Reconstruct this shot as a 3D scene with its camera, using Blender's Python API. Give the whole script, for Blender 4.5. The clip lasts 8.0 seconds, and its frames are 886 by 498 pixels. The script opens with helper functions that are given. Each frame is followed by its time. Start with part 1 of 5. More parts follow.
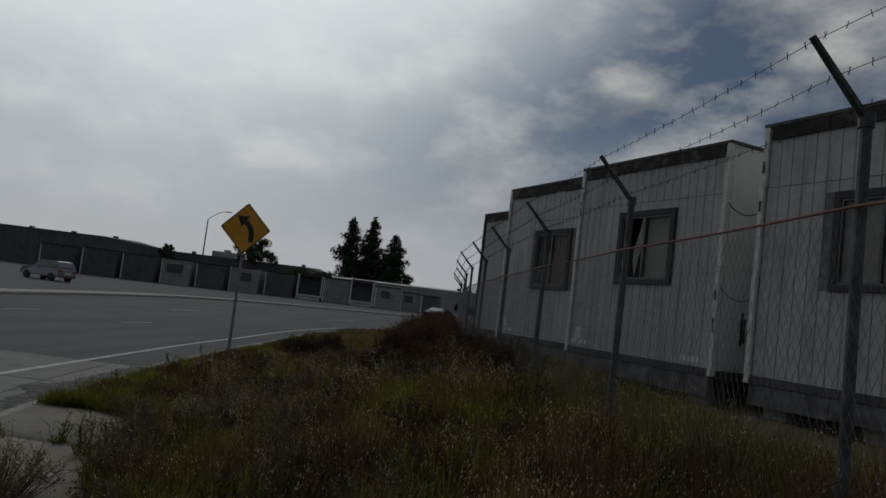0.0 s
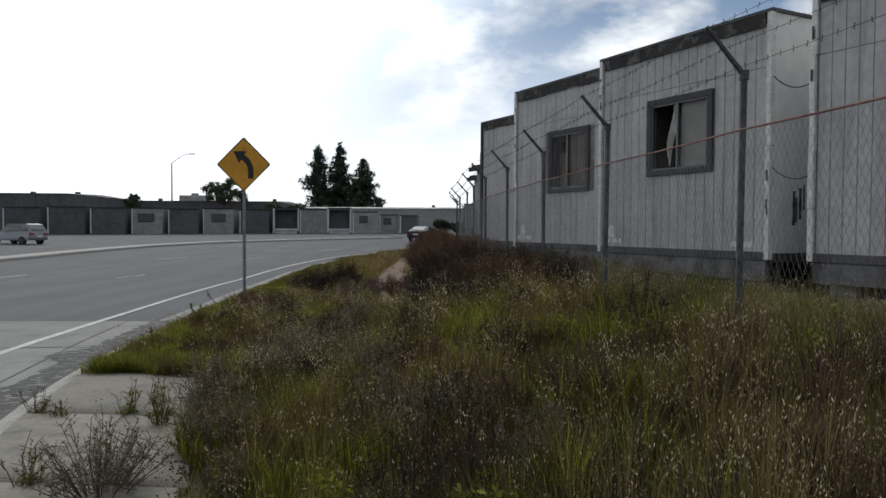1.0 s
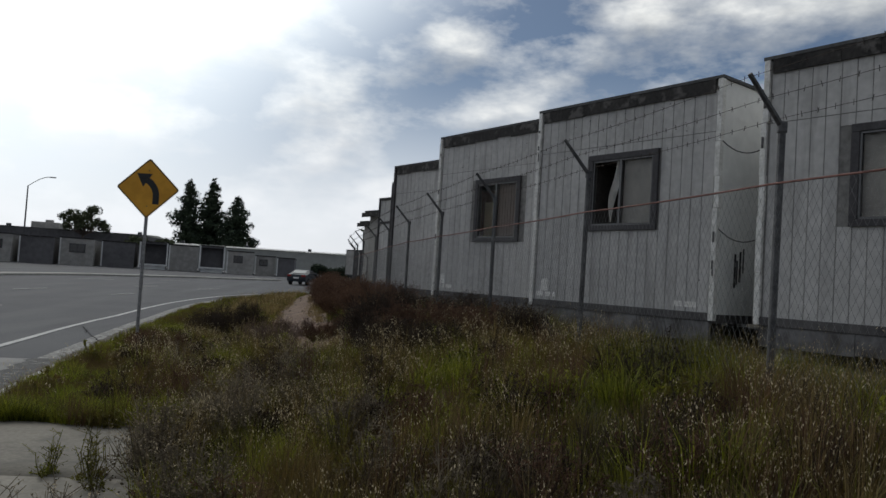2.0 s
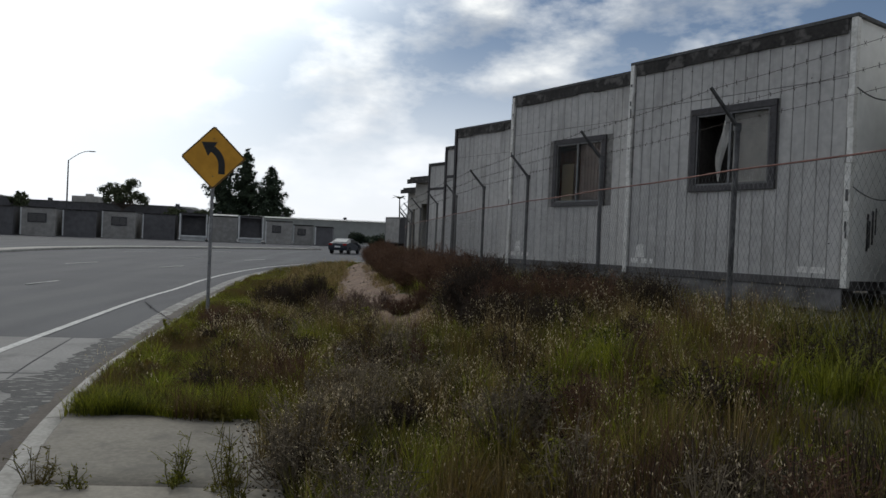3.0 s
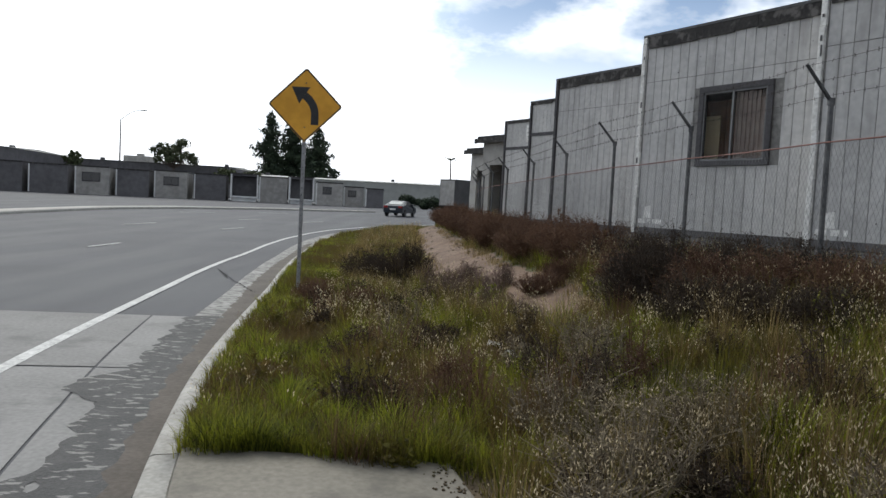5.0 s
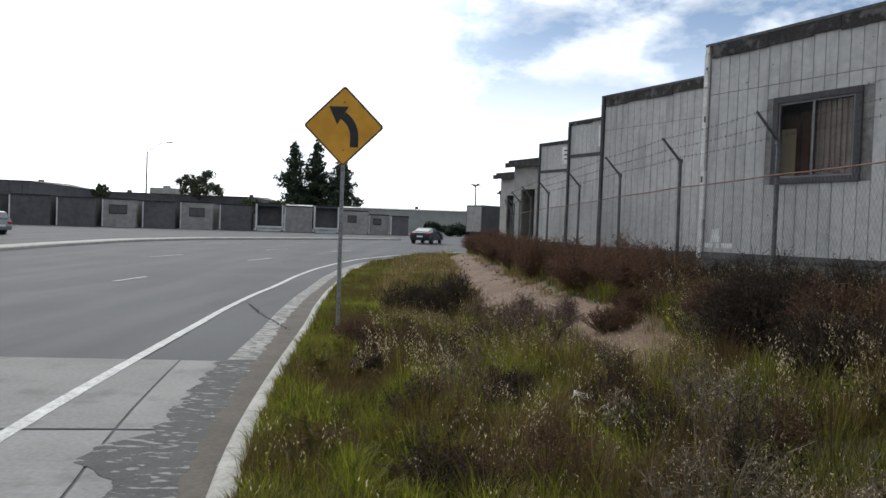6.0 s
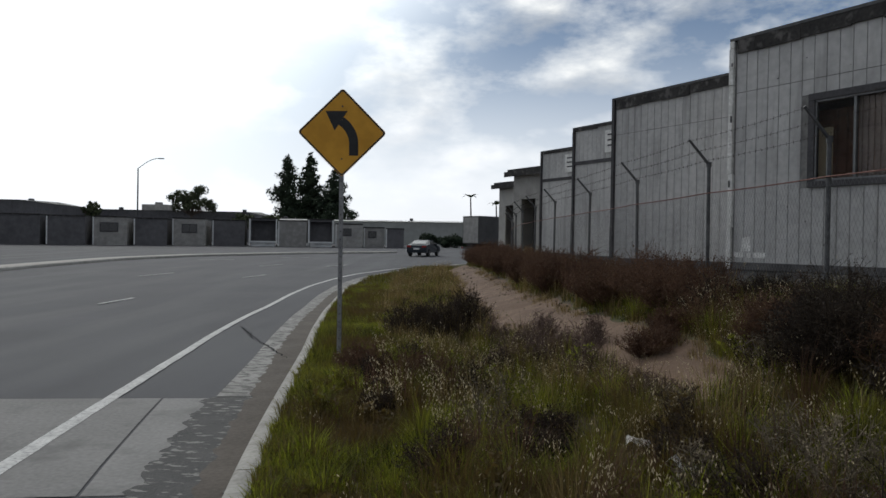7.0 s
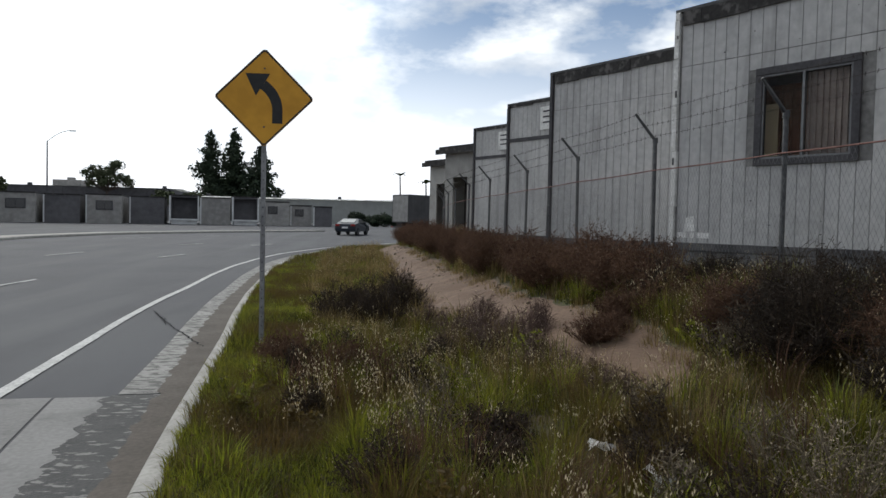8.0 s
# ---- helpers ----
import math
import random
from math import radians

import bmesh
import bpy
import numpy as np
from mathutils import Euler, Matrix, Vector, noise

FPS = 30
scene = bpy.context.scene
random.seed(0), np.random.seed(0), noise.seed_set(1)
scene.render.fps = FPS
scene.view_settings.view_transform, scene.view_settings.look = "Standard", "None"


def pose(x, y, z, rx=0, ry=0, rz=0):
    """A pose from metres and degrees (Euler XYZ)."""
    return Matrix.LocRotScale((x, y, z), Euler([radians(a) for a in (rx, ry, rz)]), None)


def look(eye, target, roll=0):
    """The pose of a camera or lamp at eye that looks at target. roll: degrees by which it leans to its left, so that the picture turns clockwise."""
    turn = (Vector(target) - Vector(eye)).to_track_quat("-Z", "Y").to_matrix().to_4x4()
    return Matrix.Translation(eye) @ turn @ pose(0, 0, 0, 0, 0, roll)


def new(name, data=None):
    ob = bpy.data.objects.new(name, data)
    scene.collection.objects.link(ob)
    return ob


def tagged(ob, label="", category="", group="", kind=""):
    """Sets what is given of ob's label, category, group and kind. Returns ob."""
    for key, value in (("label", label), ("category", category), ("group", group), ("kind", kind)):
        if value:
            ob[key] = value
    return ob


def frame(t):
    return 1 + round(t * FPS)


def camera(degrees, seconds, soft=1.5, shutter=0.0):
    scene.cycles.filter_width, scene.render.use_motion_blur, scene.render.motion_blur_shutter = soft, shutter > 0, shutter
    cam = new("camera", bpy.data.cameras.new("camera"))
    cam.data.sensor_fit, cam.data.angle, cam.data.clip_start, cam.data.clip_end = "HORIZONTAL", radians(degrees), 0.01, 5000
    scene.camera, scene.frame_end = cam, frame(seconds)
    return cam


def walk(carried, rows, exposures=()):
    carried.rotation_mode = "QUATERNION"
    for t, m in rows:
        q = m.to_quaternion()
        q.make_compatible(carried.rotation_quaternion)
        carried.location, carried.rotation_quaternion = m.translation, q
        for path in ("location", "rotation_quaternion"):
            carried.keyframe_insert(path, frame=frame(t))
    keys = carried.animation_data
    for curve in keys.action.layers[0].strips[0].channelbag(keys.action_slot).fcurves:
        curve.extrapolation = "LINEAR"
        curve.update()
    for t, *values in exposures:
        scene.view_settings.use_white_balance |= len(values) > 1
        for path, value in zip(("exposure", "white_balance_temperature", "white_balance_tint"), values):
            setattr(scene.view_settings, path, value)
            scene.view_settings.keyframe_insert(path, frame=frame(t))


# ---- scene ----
cam = camera(62.2, 8.0)
PATH = [
    (0, (2.164, 1.084, 1.479), (1.93, 3.064, 1.638), 7.0),
    (0.3, (1.798, 1.265, 1.471), (1.716, 3.262, 1.555), 6.1),
    (0.5, (1.583, 1.371, 1.443), (1.503, 3.365, 1.579), 6.3),
    (0.7, (1.345, 1.503, 1.428), (1.256, 3.501, 1.477), 4.2),
    (1, (1.001, 1.682, 1.404), (0.862, 3.676, 1.343), 0.3),
    (1.2, (0.747, 1.867, 1.366), (0.868, 3.862, 1.296), 1.5),
    (2.3, (-0.478, 2.696, 1.279), (-0.272, 4.682, 1.397), 3.6),
    (2.5, (-0.677, 2.903, 1.297), (-0.532, 4.898, 1.299), 3.5),
    (2.7, (-0.845, 3.103, 1.295), (-0.737, 5.099, 1.332), 2.4),
    (3, (-1.102, 3.436, 1.287), (-0.975, 5.432, 1.274), 2.5),
    (3.2, (-1.28, 3.651, 1.285), (-1.174, 5.647, 1.226), 1.2),
    (3.5, (-1.563, 3.929, 1.291), (-1.395, 5.917, 1.164), 1.4),
    (3.7, (-1.684, 4.151, 1.273), (-1.538, 6.144, 1.179), 0.2),
    (4, (-1.892, 4.493, 1.264), (-1.798, 6.486, 1.129), 2.8),
    (4.2, (-2.038, 4.724, 1.247), (-1.976, 6.719, 1.121), 3.9),
    (5.3, (-2.644, 6.086, 1.235), (-2.632, 8.083, 1.123), 2.9),
    (5.5, (-2.751, 6.342, 1.22), (-2.694, 8.339, 1.138), 2.3),
    (5.8, (-2.847, 6.735, 1.206), (-2.815, 8.73, 1.081), 2.0),
    (6, (-2.955, 6.871, 1.232), (-3.0, 8.87, 1.182), 2.1),
    (6.2, (-2.987, 7.129, 1.205), (-3.03, 9.126, 1.095), 3.4),
    (6.5, (-3.089, 7.506, 1.219), (-3.048, 9.503, 1.124), 3.8),
    (6.7, (-3.135, 7.723, 1.23), (-3.109, 9.723, 1.221), 2.5),
    (7, (-3.213, 7.942, 1.276), (-3.244, 9.941, 1.257), 1.0),
    (7.2, (-3.206, 8.133, 1.245), (-3.276, 10.132, 1.265), 1.7),
    (7.5, (-3.248, 8.354, 1.259), (-3.318, 10.35, 1.161), 2.4),
    (7.7, (-3.231, 8.528, 1.237), (-3.281, 10.523, 1.105), 1.9),
    (8, (-3.292, 8.761, 1.261), (-3.128, 10.752, 1.189), 1.3),
]
EXPOSURES = [(0.0, -3.05), (0.5, -2.45), (0.7, -2.52), (0.8, -2.3), (1.0, -1.43), (1.2, -1.4), (2.3, -2.0), (2.5, -1.65), (2.7, -1.22), (3.0, -1.7), (3.2, -1.05), (3.5, -1.03), (4.0, -0.85), (5.3, -0.9), (5.8, -0.85), (6.0, -0.89), (6.2, -1.46), (6.5, -0.9), (7.0, -1.68), (7.2, -2.01), (7.5, -1.95), (7.7, -1.44), (8.0, -1.22)]
walk(cam, [(t, look(e, g, r)) for t, e, g, r in PATH], EXPOSURES)

# ---- world and sun ----
SUN_AZ, SUN_EL = radians(31), radians(42)          # azimuth to the left of +y
SUN_DIR = Vector((-math.sin(SUN_AZ) * math.cos(SUN_EL), math.cos(SUN_AZ) * math.cos(SUN_EL), math.sin(SUN_EL)))
world = bpy.data.worlds.new("sky")
scene.world = world
world.use_nodes = True
wt = world.node_tree
wt.nodes.clear()


def wn(kind, **kw):
    n = wt.nodes.new(kind)
    for k, v in kw.items():
        n.inputs[k.replace("_", " ")].default_value = v
    return n


sky = wt.nodes.new("ShaderNodeTexSky")
sky.sky_type, sky.sun_disc = "NISHITA", False
sky.sun_elevation, sky.sun_rotation = SUN_EL, -SUN_AZ
sky.air_density, sky.dust_density, sky.ozone_density = 1.0, 0.9, 3.0
coord = wt.nodes.new("ShaderNodeTexCoord")
# puffy clouds: noise over the sky direction, flattened a little in height
sep = wt.nodes.new("ShaderNodeSeparateXYZ")
wt.links.new(coord.outputs["Generated"], sep.inputs[0])


def sky_noise(offset, scale, detail, rough):
    """Cloud noise, with the sky direction shifted by offset."""
    mad = wt.nodes.new("ShaderNodeVectorMath")
    mad.operation = "MULTIPLY_ADD"
    mad.inputs[1].default_value = (1.0, 1.0, 2.1)
    mad.inputs[2].default_value = offset
    wt.links.new(coord.outputs["Generated"], mad.inputs[0])
    n = wn("ShaderNodeTexNoise", Scale=scale, Detail=detail, Roughness=rough)
    wt.links.new(mad.outputs[0], n.inputs["Vector"])
    return n.outputs["Fac"]


body = sky_noise((3.1, 0.4, 0.0), 6.0, 8.0, 0.56)
ramp = wt.nodes.new("ShaderNodeValToRGB")
ramp.color_ramp.elements[0].position, ramp.color_ramp.elements[1].position = 0.43, 0.66
wt.links.new(body, ramp.inputs[0])
# undersides are greyer: how much thicker the cloud is just above
over = wt.nodes.new("ShaderNodeMath")
over.operation = "SUBTRACT"
wt.links.new(sky_noise((3.1, 0.4, 0.075), 6.0, 5.0, 0.5), over.inputs[0])
wt.links.new(sky_noise((3.1, 0.4, -0.03), 6.0, 5.0, 0.5), over.inputs[1])
cloudcol = wt.nodes.new("ShaderNodeMapRange")
cloudcol.data_type = "FLOAT_VECTOR"
for k, v in ((7, (-0.06, -0.06, -0.06)), (8, (0.16, 0.16, 0.16)), (9, (36.0, 36.6, 36.0)), (10, (19.0, 20.0, 20.8))):
    cloudcol.inputs[k].default_value = v
wt.links.new(over.outputs[0], cloudcol.inputs[6])
mixc = wt.nodes.new("ShaderNodeMix")
mixc.data_type = "RGBA"
wt.links.new(ramp.outputs[0], mixc.inputs[0])
cool = wt.nodes.new("ShaderNodeVectorMath")
cool.operation = "MULTIPLY"
cool.inputs[1].default_value = (1.50, 1.74, 1.90)
wt.links.new(sky.outputs[0], cool.inputs[0])
wt.links.new(cool.outputs[0], mixc.inputs[6])
wt.links.new(cloudcol.outputs["Vector"], mixc.inputs[7])
# thin bright haze round the sun
dot = wt.nodes.new("ShaderNodeVectorMath")
dot.operation = "DOT_PRODUCT"
dot.inputs[1].default_value = SUN_DIR
wt.links.new(coord.outputs["Generated"], dot.inputs[0])
glow = wt.nodes.new("ShaderNodeMapRange")
glow.interpolation_type = "SMOOTHSTEP"
for k, v in (("From Min", 0.75), ("From Max", 0.98), ("To Min", 0.0), ("To Max", 1.0)):
    glow.inputs[k].default_value = v
wt.links.new(dot.outputs["Value"], glow.inputs["Value"])
mixg = wt.nodes.new("ShaderNodeMix")
mixg.data_type = "RGBA"
mixg.inputs[7].default_value = (72, 76, 77, 1)
wt.links.new(glow.outputs[0], mixg.inputs[0])
# pale haze towards the horizon
hz = wt.nodes.new("ShaderNodeMapRange")
hz.interpolation_type = "SMOOTHSTEP"
for k, v in (("From Min", 0.0), ("From Max", 0.30), ("To Min", 0.85), ("To Max", 0.06)):
    hz.inputs[k].default_value = v
wt.links.new(sep.outputs["Z"], hz.inputs["Value"])
mixh = wt.nodes.new("ShaderNodeMix")
mixh.data_type = "RGBA"
# the haze is brighter on the side of the sun
hazecol = wt.nodes.new("ShaderNodeMapRange")
hazecol.data_type = "FLOAT_VECTOR"
for k, v in ((7, (0.1, 0.1, 0.1)), (8, (0.9, 0.9, 0.9)), (9, (13.8, 14.3, 15.8)), (10, (47.0, 48.5, 51.0))):
    hazecol.inputs[k].default_value = v
wt.links.new(dot.outputs["Value"], hazecol.inputs[6])
wt.links.new(hazecol.outputs["Vector"], mixh.inputs[7])
wt.links.new(hz.outputs[0], mixh.inputs[0])
wt.links.new(mixc.outputs[2], mixh.inputs[6])
wt.links.new(mixh.outputs[2], mixg.inputs[6])
bg = wn("ShaderNodeBackground", Strength=0.088)
wt.links.new(mixg.outputs[2], bg.inputs["Color"])
out = wt.nodes.new("ShaderNodeOutputWorld")
wt.links.new(bg.outputs[0], out.inputs[0])

sun_data = bpy.data.lights.new("sun", "SUN")
sun_data.energy, sun_data.angle, sun_data.color = 2.6, radians(1.5), (1.0, 0.92, 0.80)
sun = new("sun", sun_data)
sun.matrix_world = look(SUN_DIR * 60, (0, 0, 0))


# ---- materials ----
def material(name, dark, light, rough=0.8, metal=0.0, grain=12.0, stain=1.2, bump=0.2, spec=0.35, island=0.0, objrand=0.0, tint=None, tint_scale=0.5, trans=0.0, stretch=None, edge=(0.48, 0.62)):
    """Two-scale surface: fine grain, broad stains, a third tint in patches, random change from piece to piece."""
    m = bpy.data.materials.new(name)
    m.use_nodes = True
    t = m.node_tree
    b = t.nodes["Principled BSDF"]
    b.inputs["Roughness"].default_value, b.inputs["Metallic"].default_value = rough, metal
    b.inputs["Specular IOR Level"].default_value = spec
    pos = t.nodes.new("ShaderNodeNewGeometry")
    n1 = t.nodes.new("ShaderNodeTexNoise")
    n1.inputs["Scale"].default_value, n1.inputs["Detail"].default_value = grain, 8
    n2 = t.nodes.new("ShaderNodeTexNoise")
    n2.inputs["Scale"].default_value, n2.inputs["Detail"].default_value = stain, 5
    for n in (n1, n2):
        t.links.new(pos.outputs["Position"], n.inputs["Vector"])
    avg = t.nodes.new("ShaderNodeMath")
    avg.operation = "ADD"
    t.links.new(n1.outputs["Fac"], avg.inputs[0])
    t.links.new(n2.outputs["Fac"], avg.inputs[1])
    last = avg.outputs[0]
    if island or objrand:
        src = pos.outputs["Random Per Island"]
        if objrand:
            src = t.nodes.new("ShaderNodeObjectInfo").outputs["Random"]
        ma = t.nodes.new("ShaderNodeMath")
        ma.operation = "MULTIPLY_ADD"
        ma.inputs[1].default_value = 2 * (island or objrand)
        t.links.new(src, ma.inputs[0])
        sub = t.nodes.new("ShaderNodeMath")
        sub.operation = "SUBTRACT"
        sub.inputs[1].default_value = island or objrand
        t.links.new(last, sub.inputs[0])
        t.links.new(sub.outputs[0], ma.inputs[2])
        last = ma.outputs[0]
    mr = t.nodes.new("ShaderNodeMapRange")
    mr.inputs["From Min"].default_value, mr.inputs["From Max"].default_value = 0.7, 1.3
    t.links.new(last, mr.inputs["Value"])
    mix = t.nodes.new("ShaderNodeMix")
    mix.data_type = "RGBA"
    mix.inputs[6].default_value, mix.inputs[7].default_value = (*dark, 1), (*light, 1)
    t.links.new(mr.outputs[0], mix.inputs[0])
    col = mix.outputs[2]
    if tint:
        n3 = t.nodes.new("ShaderNodeTexNoise")
        n3.inputs["Scale"].default_value, n3.inputs["Detail"].default_value, n3.inputs["Distortion"].default_value = tint_scale, 7, 0.25 if stretch else 0.0
        if stretch:
            sc = t.nodes.new("ShaderNodeVectorMath")
            sc.operation = "MULTIPLY"
            sc.inputs[1].default_value = stretch
            t.links.new(pos.outputs["Position"], sc.inputs[0])
            t.links.new(sc.outputs[0], n3.inputs["Vector"])
        else:
            t.links.new(pos.outputs["Position"], n3.inputs["Vector"])
        r3 = t.nodes.new("ShaderNodeMapRange")
        r3.inputs["From Min"].default_value, r3.inputs["From Max"].default_value = edge
        t.links.new(n3.outputs["Fac"], r3.inputs["Value"])
        mx = t.nodes.new("ShaderNodeMix")
        mx.data_type = "RGBA"
        mx.inputs[7].default_value = (*tint, 1)
        t.links.new(r3.outputs[0], mx.inputs[0])
        t.links.new(col, mx.inputs[6])
        col = mx.outputs[2]
    t.links.new(col, b.inputs["Base Color"])
    if bump:
        bp = t.nodes.new("ShaderNodeBump")
        bp.inputs["Strength"].default_value, bp.inputs["Distance"].default_value = bump, 0.02
        t.links.new(n1.outputs["Fac"], bp.inputs["Height"])
        t.links.new(bp.outputs[0], b.inputs["Normal"])
    if trans:
        tr = t.nodes.new("ShaderNodeBsdfTranslucent")
        t.links.new(col, tr.inputs["Color"])
        ms = t.nodes.new("ShaderNodeMixShader")
        ms.inputs[0].default_value = trans
        t.links.new(b.outputs[0], ms.inputs[1])
        t.links.new(tr.outputs[0], ms.inputs[2])
        t.links.new(ms.outputs[0], t.nodes["Material Output"].inputs["Surface"])
    return m


M_ASPHALT = material("asphalt", (0.026, 0.0265, 0.0335), (0.049, 0.050, 0.060), 0.85, grain=60, stain=0.35, bump=0.35, spec=0.4, tint=(0.060, 0.063, 0.070), tint_scale=0.5, stretch=(1.6, 0.16, 1.0), edge=(0.46, 0.72))
M_CONCRETE = material("concrete", (0.115, 0.105, 0.087), (0.195, 0.18, 0.15), 0.85, grain=25, stain=0.9, bump=0.15, objrand=0.12, tint=(0.095, 0.088, 0.074), tint_scale=3.2, edge=(0.52, 0.72))
M_PAD = material("road_slab_concrete", (0.125, 0.123, 0.121), (0.205, 0.202, 0.198), 0.85, grain=22, stain=0.8, bump=0.15, objrand=0.1, tint=(0.10, 0.098, 0.097), tint_scale=2.2, edge=(0.54, 0.76))
M_PATCH = material("broken_asphalt_overlay", (0.040, 0.040, 0.041), (0.072, 0.071, 0.070), 0.9, grain=45, stain=3.0, bump=0.5, tint=(0.19, 0.187, 0.178), tint_scale=9.0, stretch=(0.8, 1.9, 1.0), edge=(0.575, 0.63))
M_PAN = material("gutter_concrete", (0.16, 0.157, 0.150), (0.27, 0.265, 0.252), 0.85, grain=18, stain=1.5, bump=0.25, tint=(0.085, 0.083, 0.079), tint_scale=6.5, stretch=(0.9, 1.8, 1.0), edge=(0.50, 0.57))
M_KERB = material("kerb_concrete", (0.21, 0.203, 0.186), (0.35, 0.34, 0.315), 0.85, grain=30, stain=2.0, bump=0.15, tint=(0.19, 0.182, 0.165), tint_scale=9.0, edge=(0.52, 0.72))
M_LINE = material("road_paint", (0.30, 0.30, 0.295), (0.56, 0.56, 0.55), 0.8, grain=28, stain=4, bump=0.1, tint=(0.20, 0.20, 0.205), tint_scale=22.0, edge=(0.52, 0.72))
M_RAGGED = material("dark_line", (0.028, 0.028, 0.03), (0.05, 0.05, 0.052), 1.0, grain=40, stain=3, spec=0.0)
M_SOIL = material("soil", (0.05, 0.037, 0.022), (0.10, 0.075, 0.046), 0.95, grain=14, stain=0.8, bump=0.6, tint=(0.05, 0.055, 0.02), tint_scale=1.3)
M_SAND = material("sandy_dirt", (0.085, 0.053, 0.035), (0.165, 0.108, 0.074), 0.95, grain=20, stain=1.1, bump=0.5, tint=(0.105, 0.064, 0.042), tint_scale=2.4)
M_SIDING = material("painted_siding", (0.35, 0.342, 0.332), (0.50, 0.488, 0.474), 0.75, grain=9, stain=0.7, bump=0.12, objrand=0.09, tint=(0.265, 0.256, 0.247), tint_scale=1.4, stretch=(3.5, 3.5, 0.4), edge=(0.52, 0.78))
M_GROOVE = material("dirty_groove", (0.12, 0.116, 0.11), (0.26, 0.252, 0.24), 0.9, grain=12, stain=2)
# paler than the siding: light in the gap between trailers is put into the paint
M_SIDEWALL_LIT = material("side_wall_lit_paint", (0.64, 0.64, 0.625), (0.78, 0.78, 0.76), 0.6, grain=5, stain=0.6, bump=0.05)
M_TRIM = material("white_trim", (0.50, 0.49, 0.46), (0.80, 0.79, 0.76), 0.7, grain=22, stain=5, bump=0.3)
M_FASCIA = material("weathered_fascia", (0.016, 0.015, 0.015), (0.05, 0.046, 0.043), 0.9, grain=18, stain=3.0, bump=0.4, tint=(0.11, 0.102, 0.097), tint_scale=4.5, edge=(0.54, 0.64))
M_ROOF = material("roof_felt", (0.06, 0.06, 0.06), (0.12, 0.12, 0.12), 0.9)
M_SKIRT = material("dark_skirt", (0.05, 0.048, 0.05), (0.11, 0.105, 0.105), 0.9, grain=10, stain=2)
M_SKIRTBOARD = material("weathered_skirting", (0.10, 0.097, 0.10), (0.20, 0.195, 0.20), 0.9, grain=10, stain=2, tint=(0.07, 0.066, 0.064), tint_scale=1.8)
M_WINFRAME = material("grey_window_trim", (0.035, 0.033, 0.036), (0.07, 0.066, 0.07), 0.75, grain=20, stain=3)
M_ALU = material("dark_aluminium", (0.10, 0.10, 0.10), (0.16, 0.16, 0.16), 0.45, metal=0.6)
# near-black colour for places that lie in shade: rooms, doorways, under trailers
M_DARK = material("painted_shade", (0.03, 0.027, 0.025), (0.07, 0.06, 0.055), 0.9)
M_CURTAIN = material("white_curtain", (0.66, 0.65, 0.62), (0.84, 0.82, 0.79), 0.95, grain=30, stain=5, trans=0.3)
M_GREYCURTAIN = material("grey_curtain", (0.13, 0.105, 0.095), (0.26, 0.22, 0.205), 0.95, grain=20, stain=4)
M_BLIND = material("faded_blind", (0.22, 0.215, 0.21), (0.32, 0.31, 0.30), 0.9, grain=10, stain=3)
M_TANCURTAIN = material("tan_board", (0.72, 0.60, 0.38), (0.85, 0.72, 0.48), 0.9)
M_REDCURTAIN = material("red_brown_curtain", (0.18, 0.09, 0.06), (0.33, 0.175, 0.12), 0.95, grain=20, stain=4)
M_GALV = material("galvanised_steel", (0.045, 0.045, 0.048), (0.13, 0.13, 0.132), 0.6, metal=0.4, grain=25, stain=4, bump=0.1)
M_RUST = material("rusty_rail", (0.13, 0.06, 0.05), (0.25, 0.13, 0.11), 0.8, metal=0.2, grain=18, stain=3)
M_BARB = material("rusted_wire", (0.025, 0.02, 0.018), (0.06, 0.048, 0.042), 0.9, grain=10, stain=2, spec=0.1)
M_WIRE = material("fence_wire", (0.13, 0.13, 0.13), (0.24, 0.24, 0.24), 0.5, metal=0.6, grain=8, stain=1)
M_YELLOW = material("yellow_sign_sheet", (0.60, 0.285, 0.022), (0.74, 0.365, 0.034), 0.5, grain=5, stain=2.5, bump=0.03)
M_BLACK = material("black_sign_paint", (0.012, 0.012, 0.013), (0.03, 0.03, 0.03), 0.5, bump=0.02)
M_SIGNPOST = material("sign_post_steel", (0.16, 0.16, 0.165), (0.30, 0.30, 0.30), 0.5, metal=0.5, grain=25, stain=6)
M_GRASS = material("green_grass", (0.028, 0.031, 0.004), (0.175, 0.172, 0.020), 0.7, grain=3, stain=0.8, bump=0, island=0.35, tint=(0.10, 0.068, 0.022), tint_scale=0.9, trans=0.4)
M_LUSH = material("lush_grass", (0.038, 0.045, 0.004), (0.25, 0.265, 0.026), 0.65, grain=3, stain=0.8, bump=0, island=0.35, tint=(0.105, 0.072, 0.022), tint_scale=0.9, trans=0.45, edge=(0.44, 0.6))
M_DRY = material("dry_grass", (0.105, 0.072, 0.026), (0.26, 0.195, 0.082), 0.8, grain=3, stain=0.9, bump=0, island=0.35, trans=0.4)
M_SEED = material("oat_seed_heads", (0.30, 0.245, 0.15), (0.60, 0.51, 0.35), 0.8, grain=3, stain=2, bump=0, island=0.3, trans=0.5)
M_GREYWEED = material("grey_dead_weed", (0.10, 0.08, 0.056), (0.225, 0.184, 0.128), 0.9, grain=4, stain=1, bump=0, island=0.35, trans=0.2)
M_BROWNWEED = material("brown_dried_weed", (0.065, 0.033, 0.02), (0.15, 0.083, 0.05), 0.9, grain=4, stain=1, bump=0, island=0.35, trans=0.2)
